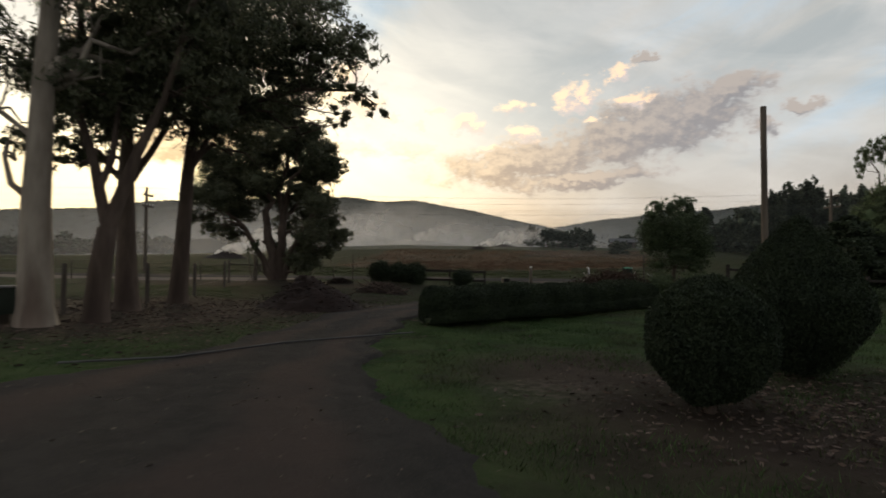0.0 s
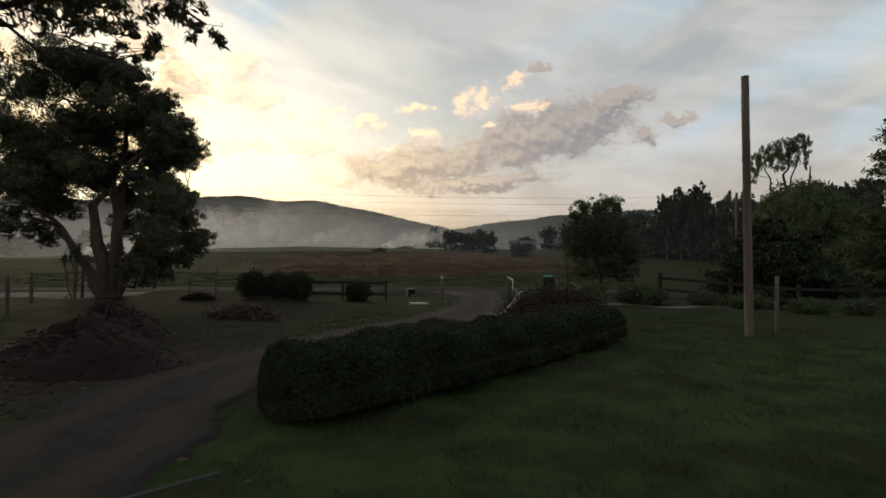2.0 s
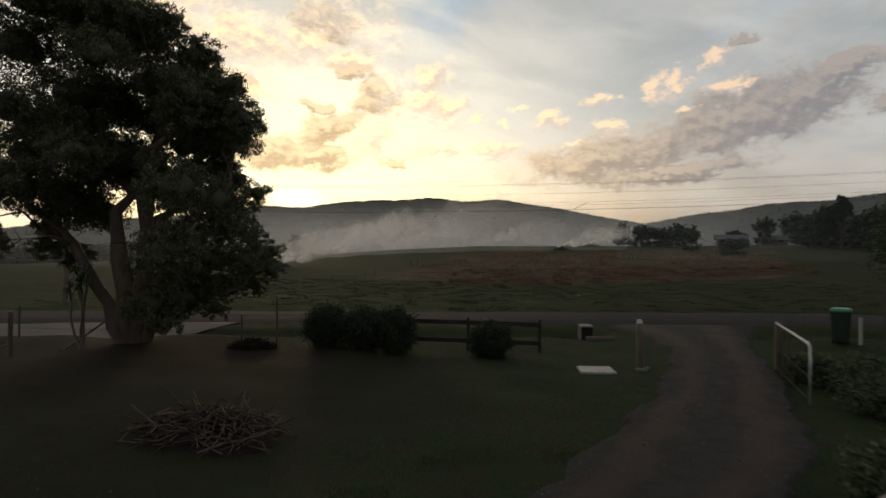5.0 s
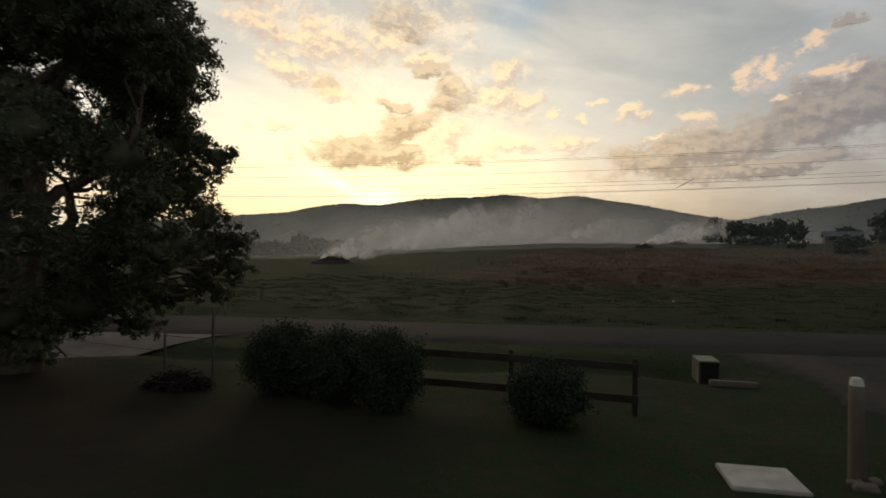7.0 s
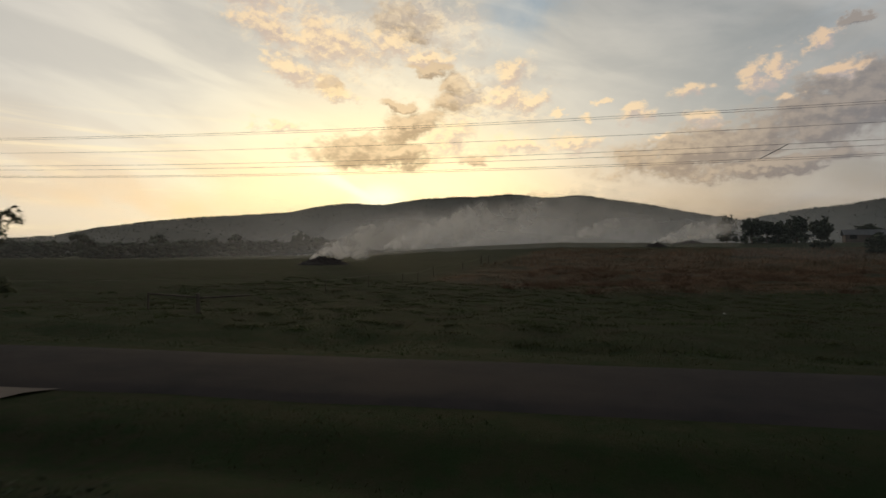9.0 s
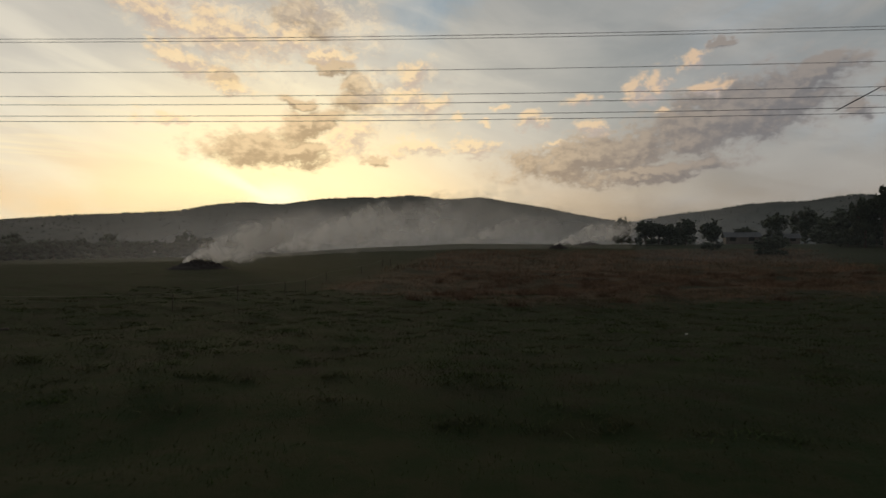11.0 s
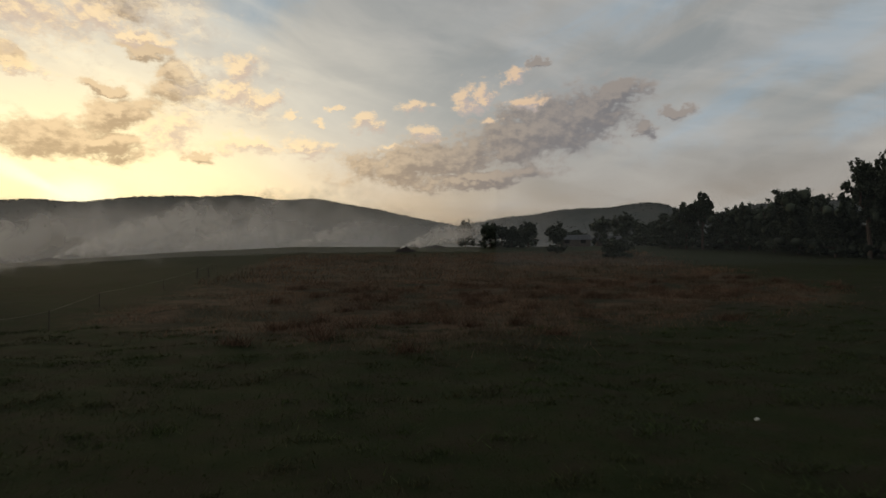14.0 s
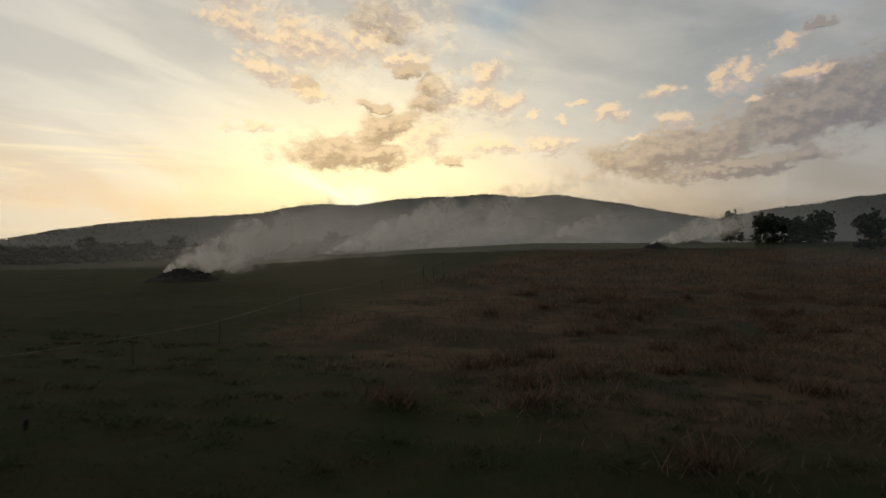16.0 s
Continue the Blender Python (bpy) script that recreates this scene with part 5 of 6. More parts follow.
round_post("tall_post", (12.3, 31.3), 1.75, 0.05, "dark_post", "tall dark fence post by the bin", "post")
for k, (x, y, h) in enumerate([(13.3, 31.0, 0.8), (14.4, 31.4, 0.7), (15.6, 31.9, 0.9)]):
    round_post("fence_post", (x, y), h, 0.045, "dark_post", "short dark fence post by the garden tree", "fence post", group="garden fence posts")
pr = thing("fence_stay", (13.1, 30.6, gz(13.1, 30.6)), "pale slanting pipe stay by the garden tree", "fence post")
add("strut", tubes("strut", [bend((-0.7, 0.5, 0.72), (0.5, -0.1, 0.02), 0.022, 0.022, 3, 0.0)], M["galv"], 8), pr)
stake = thing("white_stake", (12.05, 32.05, gz(12.05, 32.05)), "white painted stake beside the wheelie bin", "post")
add("board", box("board", (0.09, 0.03, 0.78), M["white_paint"], 0.006), stake)


def wheelie_bin(at, turn):
    ob = thing("wheelie_bin", (at[0], at[1], gz(*at)), "dark wheelie bin with a green lid", "bin")
    ob.rotation_euler, ob.scale = (0, 0, radians(turn)), (0.85, 0.85, 0.96)
    bm = bmesh.new()
    bmesh.ops.create_cube(bm, size=1)
    for v in bm.verts:
        k = 0.58 if v.co.z > 0 else 0.46
        v.co = Vector((v.co.x * k, v.co.y * (k + 0.08), (v.co.z + 0.5) * 0.93 + 0.05))
    bmesh.ops.bevel(bm, geom=bm.edges[:], offset=0.04, segments=3, affect="EDGES")
    me = bpy.data.meshes.new("body")
    bm.to_mesh(me), bm.free()
    me.materials.append(M["bin_green"])
    add("body", me, ob)
    add("rim", box("rim", (0.62, 0.70, 0.05), M["bin_green"], 0.015, 1.0, (0, 0, 0.94)), ob)
    add("lid", box("lid", (0.63, 0.72, 0.08), M["lid_green"], 0.03, 0.88, (0, -0.01, 0.992)), ob, "faded green lid")
    add("handle", tubes("handle", [[(Vector((-0.25, 0.38, 0.96)), 0.016), (Vector((0.25, 0.38, 0.96)), 0.016)]], M["bin_green"], 8), ob)
    for x in (-0.22, 0.22):
        bm = bmesh.new()
        bmesh.ops.create_cone(bm, cap_ends=True, segments=20, radius1=0.1, radius2=0.1, depth=0.05)
        bmesh.ops.rotate(bm, verts=bm.verts, matrix=Matrix.Rotation(math.pi / 2, 3, "Y"))
        bmesh.ops.translate(bm, verts=bm.verts, vec=(x, 0.26, 0.1))
        me = bpy.data.meshes.new("wheel")
        bm.to_mesh(me), bm.free()
        me.materials.append(M["dark_gap"])
        add("wheel", me, ob, "black wheel")
    return ob


wheelie_bin((11.72, 32.4), 150)

# pale box over the drain, its dark end open to the yard
mb = thing("drain_box", (4.62, 33.40, -0.19), "pale open-ended box lying at the road drain", "box")
mb.rotation_euler = (0, 0, radians(3))
add("top_panel", box("top_panel", (0.42, 0.72, 0.04), M["box_paint"], 0.015, 1.0, (0, 0.34, 0.45)), mb, "pale top")
for x in (-0.19, 0.19):
    add("side_panel", box("side_panel", (0.04, 0.70, 0.447), M["dark_post"], 0.01, 1.0, (x, 0.34, 0.0)), mb)
# near-black back, floor and mouth plate paint in the shade inside the box
add("back_panel", box("back_panel", (0.33, 0.04, 0.44), M["dark_gap"], 0.005, 1.0, (0, 0.66, 0.0)), mb)
add("floor_panel", box("floor_panel", (0.33, 0.62, 0.03), M["dark_gap"], 0.005, 1.0, (0, 0.32, 0.0)), mb)
add("mouth_shade", box("mouth_shade", (0.332, 0.03, 0.40), M["dark_gap"], 0.004, 1.0, (0, 0.04, 0.03)), mb, "dark inside")
kerb = thing("drain_edge", (4.92, 32.66, gz(4.92, 32.66) + 0.0), "low pale concrete edge of the drain", "kerb")
add("edge_block", box("edge_block", (0.85, 0.14, 0.12), M["concrete"], 0.02), kerb)
slab = thing("cover_slab", (4.23, 27.75, gz(4.23, 27.75)), "pale concrete cover slab lying in the lawn", "slab")
add("slab_block", box("slab_block", (0.78, 0.72, 0.06), M["pale_slab"], 0.012), slab, turn=4)

# bleached driftwood log leaning over a stump at the drive's edge
log = thing("driftwood_log", (5.25, 20.1, gz(5.25, 20.1)), "bleached white driftwood log propped beside the drive", "log")
log.scale = (0.86, 0.86, 0.86)
trunk_path = [((-0.16, 0.05, 0.10), 0.03), ((-0.06, 0.03, 0.15), 0.10), ((0.06, 0.0, 0.17), 0.13), ((0.16, -0.03, 0.15), 0.10), ((0.32, -0.1, 0.17), 0.12), ((0.5, -0.2, 0.27), 0.15), ((0.62, -0.3, 0.44), 0.14), ((0.74, -0.38, 0.64), 0.11), ((0.84, -0.45, 0.84), 0.09), ((0.88, -0.48, 0.98), 0.10)]
add("bole", tubes("bole", [[(Vector(p), r * 0.68) for p, r in trunk_path]], M["bleached"], 14, 0.8), log)
for foot, tip, r in (((0.88, -0.48, 0.93), (0.74, -0.46, 1.14), 0.045), ((0.88, -0.48, 0.95), (1.03, -0.55, 1.08), 0.045), ((0.88, -0.48, 0.9), (0.98, -0.36, 1.05), 0.04)):
    add("root_fork", tubes("root_fork", [bend(foot, tip, r, 0.015, 3, 0.1)], M["bleached"], 8, 0.3), log)
for foot, tip in (((0.35, -0.1, 0.14), (0.42, -0.3, 0.0)), ((0.16, -0.03, 0.12), (0.1, -0.16, 0.0))):
    add("stub", tubes("stub", [bend(foot, tip, 0.04, 0.025, 3, 0.05)], M["bleached"], 8, 0.3), log)


# ---- heaps in the yard ----
def heap(name, at, rx, ry, h, mat, label, category, seed, sticks=0, debris=0):
    ob = thing(name, (at[0], at[1], gz(*at)), label, category)
    n = 40
    r, a = np.meshgrid(np.linspace(0, 1, n), np.linspace(0, 2 * math.pi, 72, endpoint=False), indexing="ij")
    x, y = r * np.cos(a) * rx, r * np.sin(a) * ry
    lum = np.array([noise.fractal(Vector((u * 1.6 + seed, v * 1.6, seed)), 0.8, 2.2, 5) for u, v in zip(x.ravel(), y.ravel())]).reshape(x.shape)
    z = h * (1 - r ** 1.6) * (1 + 0.55 * lum) - 0.06 * r
    ii = np.arange(n * 72).reshape(n, 72)
    jj = np.roll(ii, -1, 1)
    f = np.stack([ii[:-1], ii[1:], jj[1:], jj[:-1]], -1).reshape(-1, 4)
    add("mound", mesh_of("mound", np.stack([x, y, z], -1).reshape(-1, 3), f, M[mat], True), ob)
    if debris:
        t, q = rng.uniform(0, 1, debris) ** 0.6, rng.uniform(0, 6.28, debris)
        px, py = t * np.cos(q) * rx, t * np.sin(q) * ry
        lt = add("litter", leaf_mesh("litter", np.stack([px, py, h * (1 - t ** 1.6) + rng.normal(0.02, 0.05, debris)], 1), 0.14, 0.03, M["dark_brown"], 0.0, 0.4), ob)
        lt["kind"] = "stuff"
    if sticks:
        paths = []
        for _ in range(sticks):
            t, q, w = rng.uniform(0, 1) ** 0.6, rng.uniform(0, 6.28), rng.uniform(0, 6.28)
            c = Vector((t * math.cos(q) * rx, t * math.sin(q) * ry, h * (1 - t ** 1.6) + rng.uniform(0.0, 0.12)))
            d = Vector((math.cos(w), math.sin(w), rng.normal(0.0, 0.35))) * rng.uniform(0.15, 0.45)
            rr = rng.uniform(0.006, 0.016)
            paths.append(bend(c - d, c + d, rr, rr * 0.6, 3, 0.12))
        sk = add("brushwood", tubes("brushwood", paths, M["stick"], 5), ob)
        sk["kind"] = "stuff"
    return ob


heap("soil_mound", (-2.9, 13.6), 1.5, 1.15, 0.62, "soil", "dark heap of soil and garden waste beside the drive", "mound", 2, 6, 600)
heap("soil_mound", (-3.7, 17.0), 1.15, 1.2, 0.72, "soil", "dark heap of earth with dead leaves", "mound", 5, 5, 500)
heap("stick_pile", (-1.9, 22.0), 1.05, 0.75, 0.30, "soil", "pile of dry sticks and prunings on the grass", "stick pile", 8, 230, 600)
heap("grass_mound", (-4.9, 29.2), 0.7, 0.4, 0.2, "soil", "small mound of weeds at the road fence", "mound", 11, 12, 1500)

# a hose lying across the drive
hose = thing("hose", (-2.9, 5.8, 0.0), "thin dark hose lying across the drive", "hose")
hp = [(-3.9, 5.3), (-2.8, 5.9), (-1.8, 7.3), (-1.0, 7.95), (-0.28, 8.4), (0.1, 8.7)]
add("tube", tubes("tube", [[(Vector((x + 2.9, y - 5.8, gz(x, y) + 0.065)), 0.014) for x, y in hp]], M["wire"], 6), hose)

# green trailer side at the foot of the pale gum
tr = thing("green_trough", (-8.05, 9.0, gz(-8.05, 9.0)), "green metal trough standing beside the pale gum", "trough")
for nm, size, at in (("long_side", (1.3, 0.03, 0.5), (0, -0.3, 0.15)), ("long_side", (1.3, 0.03, 0.5), (0, 0.3, 0.15)), ("short_side", (0.03, 0.56, 0.5), (-0.63, 0, 0.15)), ("short_side", (0.03, 0.56, 0.5), (0.63, 0, 0.15)), ("base", (1.24, 0.56, 0.04), (0, 0, 0.15))):
    add(nm, box(nm, size, M["bin_green"], 0.008, 1.0, at), tr)
add("rim", tubes("rim", [[(Vector(p), 0.018) for p in ((-0.66, -0.32, 0.66), (0.66, -0.32, 0.66), (0.66, 0.32, 0.66), (-0.66, 0.32, 0.66), (-0.66, -0.32, 0.66))]], M["galv"], 8), tr, "bright metal rim")
for x in (-0.55, 0.55):
    add("leg", box("leg", (0.06, 0.5, 0.16), M["dark_post"], 0.008, 1.0, (x, 0, 0)), tr)


# ---- power line ----
def power_pole(at, h, arms, label, turn=0.0):
    ob = thing("power_pole", (at[0], at[1], gz(*at)), label, "power pole")
    ob.rotation_euler = (0, 0, radians(turn))
    add("shaft", tubes("shaft", [bend((0, 0, -0.3), (0, 0, h), 0.14, 0.10, 6, 0.0)], M["grey_wood"], 12, 0.05), ob)
    for z, L in arms:
        arm = add("crossarm", box("crossarm", (0.1, L, 0.12), M["grey_wood"], 0.01, 1.0, (0.13, 0, z)), ob)
        for k in np.linspace(-L / 2 + 0.12, L / 2 - 0.12, 4):
            add("insulator", tubes("insulator", [[(Vector((0.13, k, z + 0.12)), 0.02), (Vector((0.13, k, z + 0.16)), 0.045), (Vector((0.13, k, z + 0.2)), 0.03), (Vector((0.13, k, z + 0.26)), 0.045), (Vector((0.13, k, z + 0.3)), 0.015)]], M["white_paint"], 8), arm)
    return ob


PL, PR = (-21.9, 41.5), (33.3, 46.0)
power_pole(PL, 6.4, [(4.96 - gz(*PL), 1.9), (5.78 - gz(*PL), 1.6)], "timber power pole with two crossarms by the road", 4.6)
power_pole(PR, 8.0, [(6.3 - gz(*PR), 1.9), (7.2 - gz(*PR), 1.6)], "timber power pole with two crossarms by the far road", 4.6)
line = thing("power_line", (0, 0, 0), "overhead power lines strung between poles", "power line")


def hang(off, c):
    """One wire: a shallow sag between the poles, and on past them to the next spans."""
    pts = []
    for x in np.linspace(-80, 90, 90):
        q = min(max(x, PL[0]), PR[0])
        over = abs(x - q)
        z = c + 0.0009 * (q + 6) ** 2 - 0.03 * over * (1 - over / 60)
        pts.append((Vector((x, 43.2 + 0.08 * x + off, z)), 0.0045))
    return pts


for off, c in ((0.2, 4.89), (-0.25, 4.87), (0.0, 5.12), (0.0, 5.26), (0.3, 5.76), (0.0, 6.17), (0.05, 6.24)):
    add("wire", tubes("wire", [hang(off, c)], M["wire"], 5), line)
add("spacer", tubes("spacer", [[(Vector((5.0, 43.6, 5.0)), 0.008), (Vector((5.35, 43.62, 5.19)), 0.011), (Vector((5.7, 43.66, 5.38)), 0.008)]], M["wire"], 6), line)

# ---- paddock fences ----
round_post("strainer_post", (-14.74, 46.42), 0.80, 0.09, "dark_post", "stout timber strainer post in the verge", "post")
round_post("strainer_post", (-17.5, 46.69), 0.75, 0.05, "dark_post", "slim timber post in the verge", "post")
sr = thing("stay_rail", (-14.74, 46.42, gz(-14.74, 46.42)), "horizontal timber rail bracing the strainer post", "rail")
add("bar", tubes("bar", [bend((-2.76, 0.27, 0.70), (0, 0, 0.64), 0.04, 0.04, 3, 0.0), bend((0, 0, 0.62), (2.1, 0.5, 0.75), 0.04, 0.035, 3, 0.0)], M["dark_post"], 8), sr)
tape_posts = [(-15.2, 58.0), (-14.6, 63.0), (-13.9, 67.75), (-14.1, 71.9), (-15.3, 80.0), (-15.6, 92.5), (-16.0, 104.0), (-17.5, 117.7)]
for p in tape_posts:
    round_post("tape_post", p, 0.86, 0.022, "dark_post", "thin dark stake carrying electric fence tape", "fence post", group="tape fence stakes")
tf = thing("tape_fence", (0, 0, 0), "pale electric fence tape strung across the paddock", "fence")
add("tape", wire_run("tape", [(x, y, gz(x, y) + 0.82) for x, y in [(-44, 47.6), (-30, 50.0), (-22, 53.5)] + tape_posts], 0.0045, "tape", 0.04), tf)
for x, y in ((-14.75, 103.4), (-15.9, 104.2)):
    round_post("gate_stake", (x, y), 1.1, 0.05, "dark_post", "dark gate stake in the paddock", "post")
peg = thing("ground_peg", (-11.25, 62.42, gz(-11.25, 62.42)), "small dark peg in the paddock grass", "peg")
add("peg_body", tubes("peg_body", [[(Vector((0, 0, -0.05)), 0.03), (Vector((0, 0, 0.12)), 0.04), (Vector((0.02, 0, 0.18)), 0.045), (Vector((0.02, 0, 0.2)), 0.02)]], M["dark_gap"], 8), peg)

scrap = thing("pale_scrap", (6.28, 55.33, gz(6.28, 55.33)), "small pale scrap lying in the pasture grass", "scrap")
add("scrap_body", box("scrap_body", (0.14, 0.08, 0.05), M["white_paint"], 0.015, 0.7), scrap, turn=25)

# ---- far buildings ----
def shed(at, size, label, turn=0.0):
    ob = thing("farm_shed", (at[0], at[1], gz(*at) - 0.2), label, "shed")
    ob.rotation_euler = (0, 0, radians(turn))
    w, d, h = size
    for nm, s, p in (("front_wall", (w, 0.2, h), (0, -d / 2, 0)), ("rear_wall", (w, 0.2, h), (0, d / 2, 0)), ("end_wall", (0.2, d - 0.2, h), (-w / 2 + 0.1, 0, 0)), ("end_wall", (0.2, d - 0.2, h), (w / 2 - 0.1, 0, 0))):
        add(nm, box(nm, s, M["brick_wall"], 0.02, 1.0, p), ob)
    bm = bmesh.new()
    e = 0.5
    vs = [bm.verts.new(p) for p in ((-w / 2 - e, -d / 2 - e, h), (w / 2 + e, -d / 2 - e, h), (w / 2 + e, 0, h + 1.6), (-w / 2 - e, 0, h + 1.6), (-w / 2 - e, d / 2 + e, h), (w / 2 + e, d / 2 + e, h))]
    bm.faces.new(vs[0:4]), bm.faces.new((vs[3], vs[2], vs[5], vs[4]))
    bmesh.ops.solidify(bm, geom=bm.faces[:], thickness=0.12)
    me = bpy.data.meshes.new("roof")
    bm.to_mesh(me), bm.free()
    me.materials.append(M["roof_tin"])
    add("roof", me, ob, "pale tin roof")
    for k in (-0.3, 0.25):
        add("window", box("window", (1.6, 0.08, 1.1), M["dark_gap"], 0.02, 1.0, (w * k, -d / 2 - 0.12, 1.1)), ob, "dark window")
    return ob


shed((69.2, 212.0), (9, 6, 2.2), "low farm shed with a pale tin roof among trees", -12)
shed((87.9, 226.7), (8, 5, 2.0), "small farm shed with a pale tin roof", -12)
shed((-227.7, 242.0), (8, 5, 2.4), "distant pale farm building at the wood's edge", 40)


# ---- burning heaps and their smoke ----
def smoke_material(name, peak, scale, cut, warm_):
    """Thin lit smoke: clear where the noise and the sheet's edges say so."""
    m = bpy.data.materials.new(name)
    m.use_nodes = True
    m.node_tree.nodes.clear()
    T = Tree(m.node_tree)
    tc = T.node("ShaderNodeTexCoord")
    s = T.node("ShaderNodeSeparateXYZ")
    T.put(s.inputs[0], tc.outputs["UV"])
    u, v = s.outputs[0], s.outputs[1]
    co = tc.outputs["Object"]
    fine, broad = T.noise(co, scale, 6, 0.55, 0.7), T.noise(co, scale * 0.3, 3, 0.5)
    n = T.math("ADD", T.math("MULTIPLY", fine, 0.65), T.math("MULTIPLY", broad, 0.35))
    core = T.math("MULTIPLY", T.math("MULTIPLY", v, T.math("SUBTRACT", 1.0, v)), 4.0)
    body = T.math("ADD", T.math("MULTIPLY", core, 0.72), T.math("MULTIPLY", T.math("SUBTRACT", n, 0.5), 3.3))
    fade = T.math("MULTIPLY", T.math("MULTIPLY", T.step(body, 0.14, cut), T.step(core, 0.0, 0.35)), T.math("MULTIPLY", u, peak))
    d = T.node("ShaderNodeBsdfDiffuse", Color=warm_)
    t = T.node("ShaderNodeBsdfTranslucent", Color=warm_)
    mx = T.node("ShaderNodeMixShader", Fac=0.6)
    T.t.links.new(d.outputs[0], mx.inputs[1]), T.t.links.new(t.outputs[0], mx.inputs[2])
    cl = T.node("ShaderNodeBsdfTransparent")
    out = T.node("ShaderNodeMixShader", Fac=fade)
    T.t.links.new(cl.outputs[0], out.inputs[1]), T.t.links.new(mx.outputs[0], out.inputs[2])
    T.t.links.new(out.outputs[0], T.node("ShaderNodeOutputMaterial").inputs[0])
    return m


SMOKE = smoke_material("smoke", 0.95, 0.42, 0.95, (0.86, 0.84, 0.81))
SMOKE_FAR = smoke_material("smoke_far", 1.0, 0.21, 1.05, (0.92, 0.90, 0.87))


def plume(at, shape, layers, mat, label, deep, drift=0.1):
    """Smoke from a fire, blown east: along its way (distance, bottom, top, thickness), in billowing sheets one behind the other."""
    ob = thing("smoke_plume", (at[0], at[1], gz(at[0], at[1]) + at[2]), label, "smoke", kind="stuff")
    way, low, high, thick = (np.array(c, float) for c in zip(*shape))
    for k in range(layers):
        n, m = 60, 14
        s, v = np.meshgrid(np.linspace(0, 1, n) ** 1.4, np.linspace(0, 1, m), indexing="ij")
        ph = rng.uniform(0, 6.28, 3)
        x = way[-1] * s
        lo, hi, op = np.interp(x, way, low), np.interp(x, way, high), np.interp(x, way, thick)
        half = (hi - lo) / 2
        y = (k / max(1, layers - 1) - 0.5) * deep * (0.15 + s) + x * drift + 0.3 * half * np.sin(s * 9 + ph[1]) * np.cos(v * 3 + ph[2])
        z = lo + (hi - lo) * v + 0.10 * half * np.sin(s * 17 + ph[1])
        x = x + 0.2 * half * np.sin(v * 3 + ph[0])
        ii = np.arange(n * m).reshape(n, m)
        f = np.stack([ii[:-1, :-1], ii[1:, :-1], ii[1:, 1:], ii[:-1, 1:]], -1).reshape(-1, 4)
        add("smoke_sheet", mesh_of("smoke_sheet", np.stack([x, y, z], -1).reshape(-1, 3), f, mat, True, np.stack([op, v], -1).reshape(-1, 2)), ob)
    return ob


def burn_heap(at, rx, ry, h, seed):
    return heap("burning_heap", at, rx, ry, h, "ash", "charred smouldering heap of logs in the paddock", "burning heap", seed, 60, 0)


burn_heap((-37.8, 99.5), 4.3, 2.4, 0.95, 21)
burn_heap((-76.5, 207.5), 4.5, 2.5, 0.8, 22)
burn_heap((11.9, 173.0), 2.8, 2.0, 0.9, 23)
burn_heap((23.0, 201.0), 4.6, 2.2, 0.8, 24)
near_smoke = [(0, -0.1, 0.5, 0.9), (1.2, -0.1, 1.6, 0.9), (3, -0.2, 3.2, 0.85), (5.5, -0.1, 5.0, 0.75), (8, 0.0, 6.2, 0.6), (10.5, 0, 6.4, 0.42), (14, 0.2, 7.2, 0.28), (20, 0.6, 8.2, 0.17), (30, 1.5, 9.5, 0.0)]
mid_smoke = [(0, -0.2, 0.8, 0.95), (4, 0.2, 4.2, 0.9), (10, 0.6, 8.4, 0.75), (18, 0.8, 12.5, 0.6), (30, 1.5, 17.0, 0.45), (48, 2, 21, 0.32), (70, 3, 23, 0.18), (95, 3, 24, 0.0)]
far_smoke = [(0, -0.2, 1.2, 0.95), (6, 0.3, 4.5, 0.8), (14, 0.6, 9.0, 0.55), (26, 1.0, 15, 0.38), (42, 1, 21, 0.24), (70, 2, 26, 0.0)]
east_smoke = [(0, -0.1, 0.6, 0.85), (2, 0.0, 2.2, 0.8), (5, 0.3, 4.4, 0.7), (9, 0.7, 6.2, 0.5), (13, 1.2, 7.4, 0.3), (20, 2.0, 8.5, 0.0)]
plume((-39.9, 99.6, 0.6), near_smoke, 2, SMOKE, "pale smoke drifting from the burning heap", 3.0)
plume((-76.7, 207.8, 0.3), mid_smoke, 2, SMOKE_FAR, "pale smoke drifting from a distant burning heap", 6.0)
plume((-81.3, 329.0, 0.2), far_smoke, 1, SMOKE_FAR, "thin smoke rising from a distant fire", 6.0)
plume((-29.0, 330.0, 0.2), far_smoke, 1, SMOKE_FAR, "thin smoke rising from a distant fire", 6.0)
plume((10.9, 173.3, 0.4), east_smoke, 2, SMOKE, "pale smoke drifting from the far burning heap", 3.0)
plume((21.0, 201.3, 0.4), east_smoke, 2, SMOKE, "pale smoke drifting from the far burning heap", 3.0)


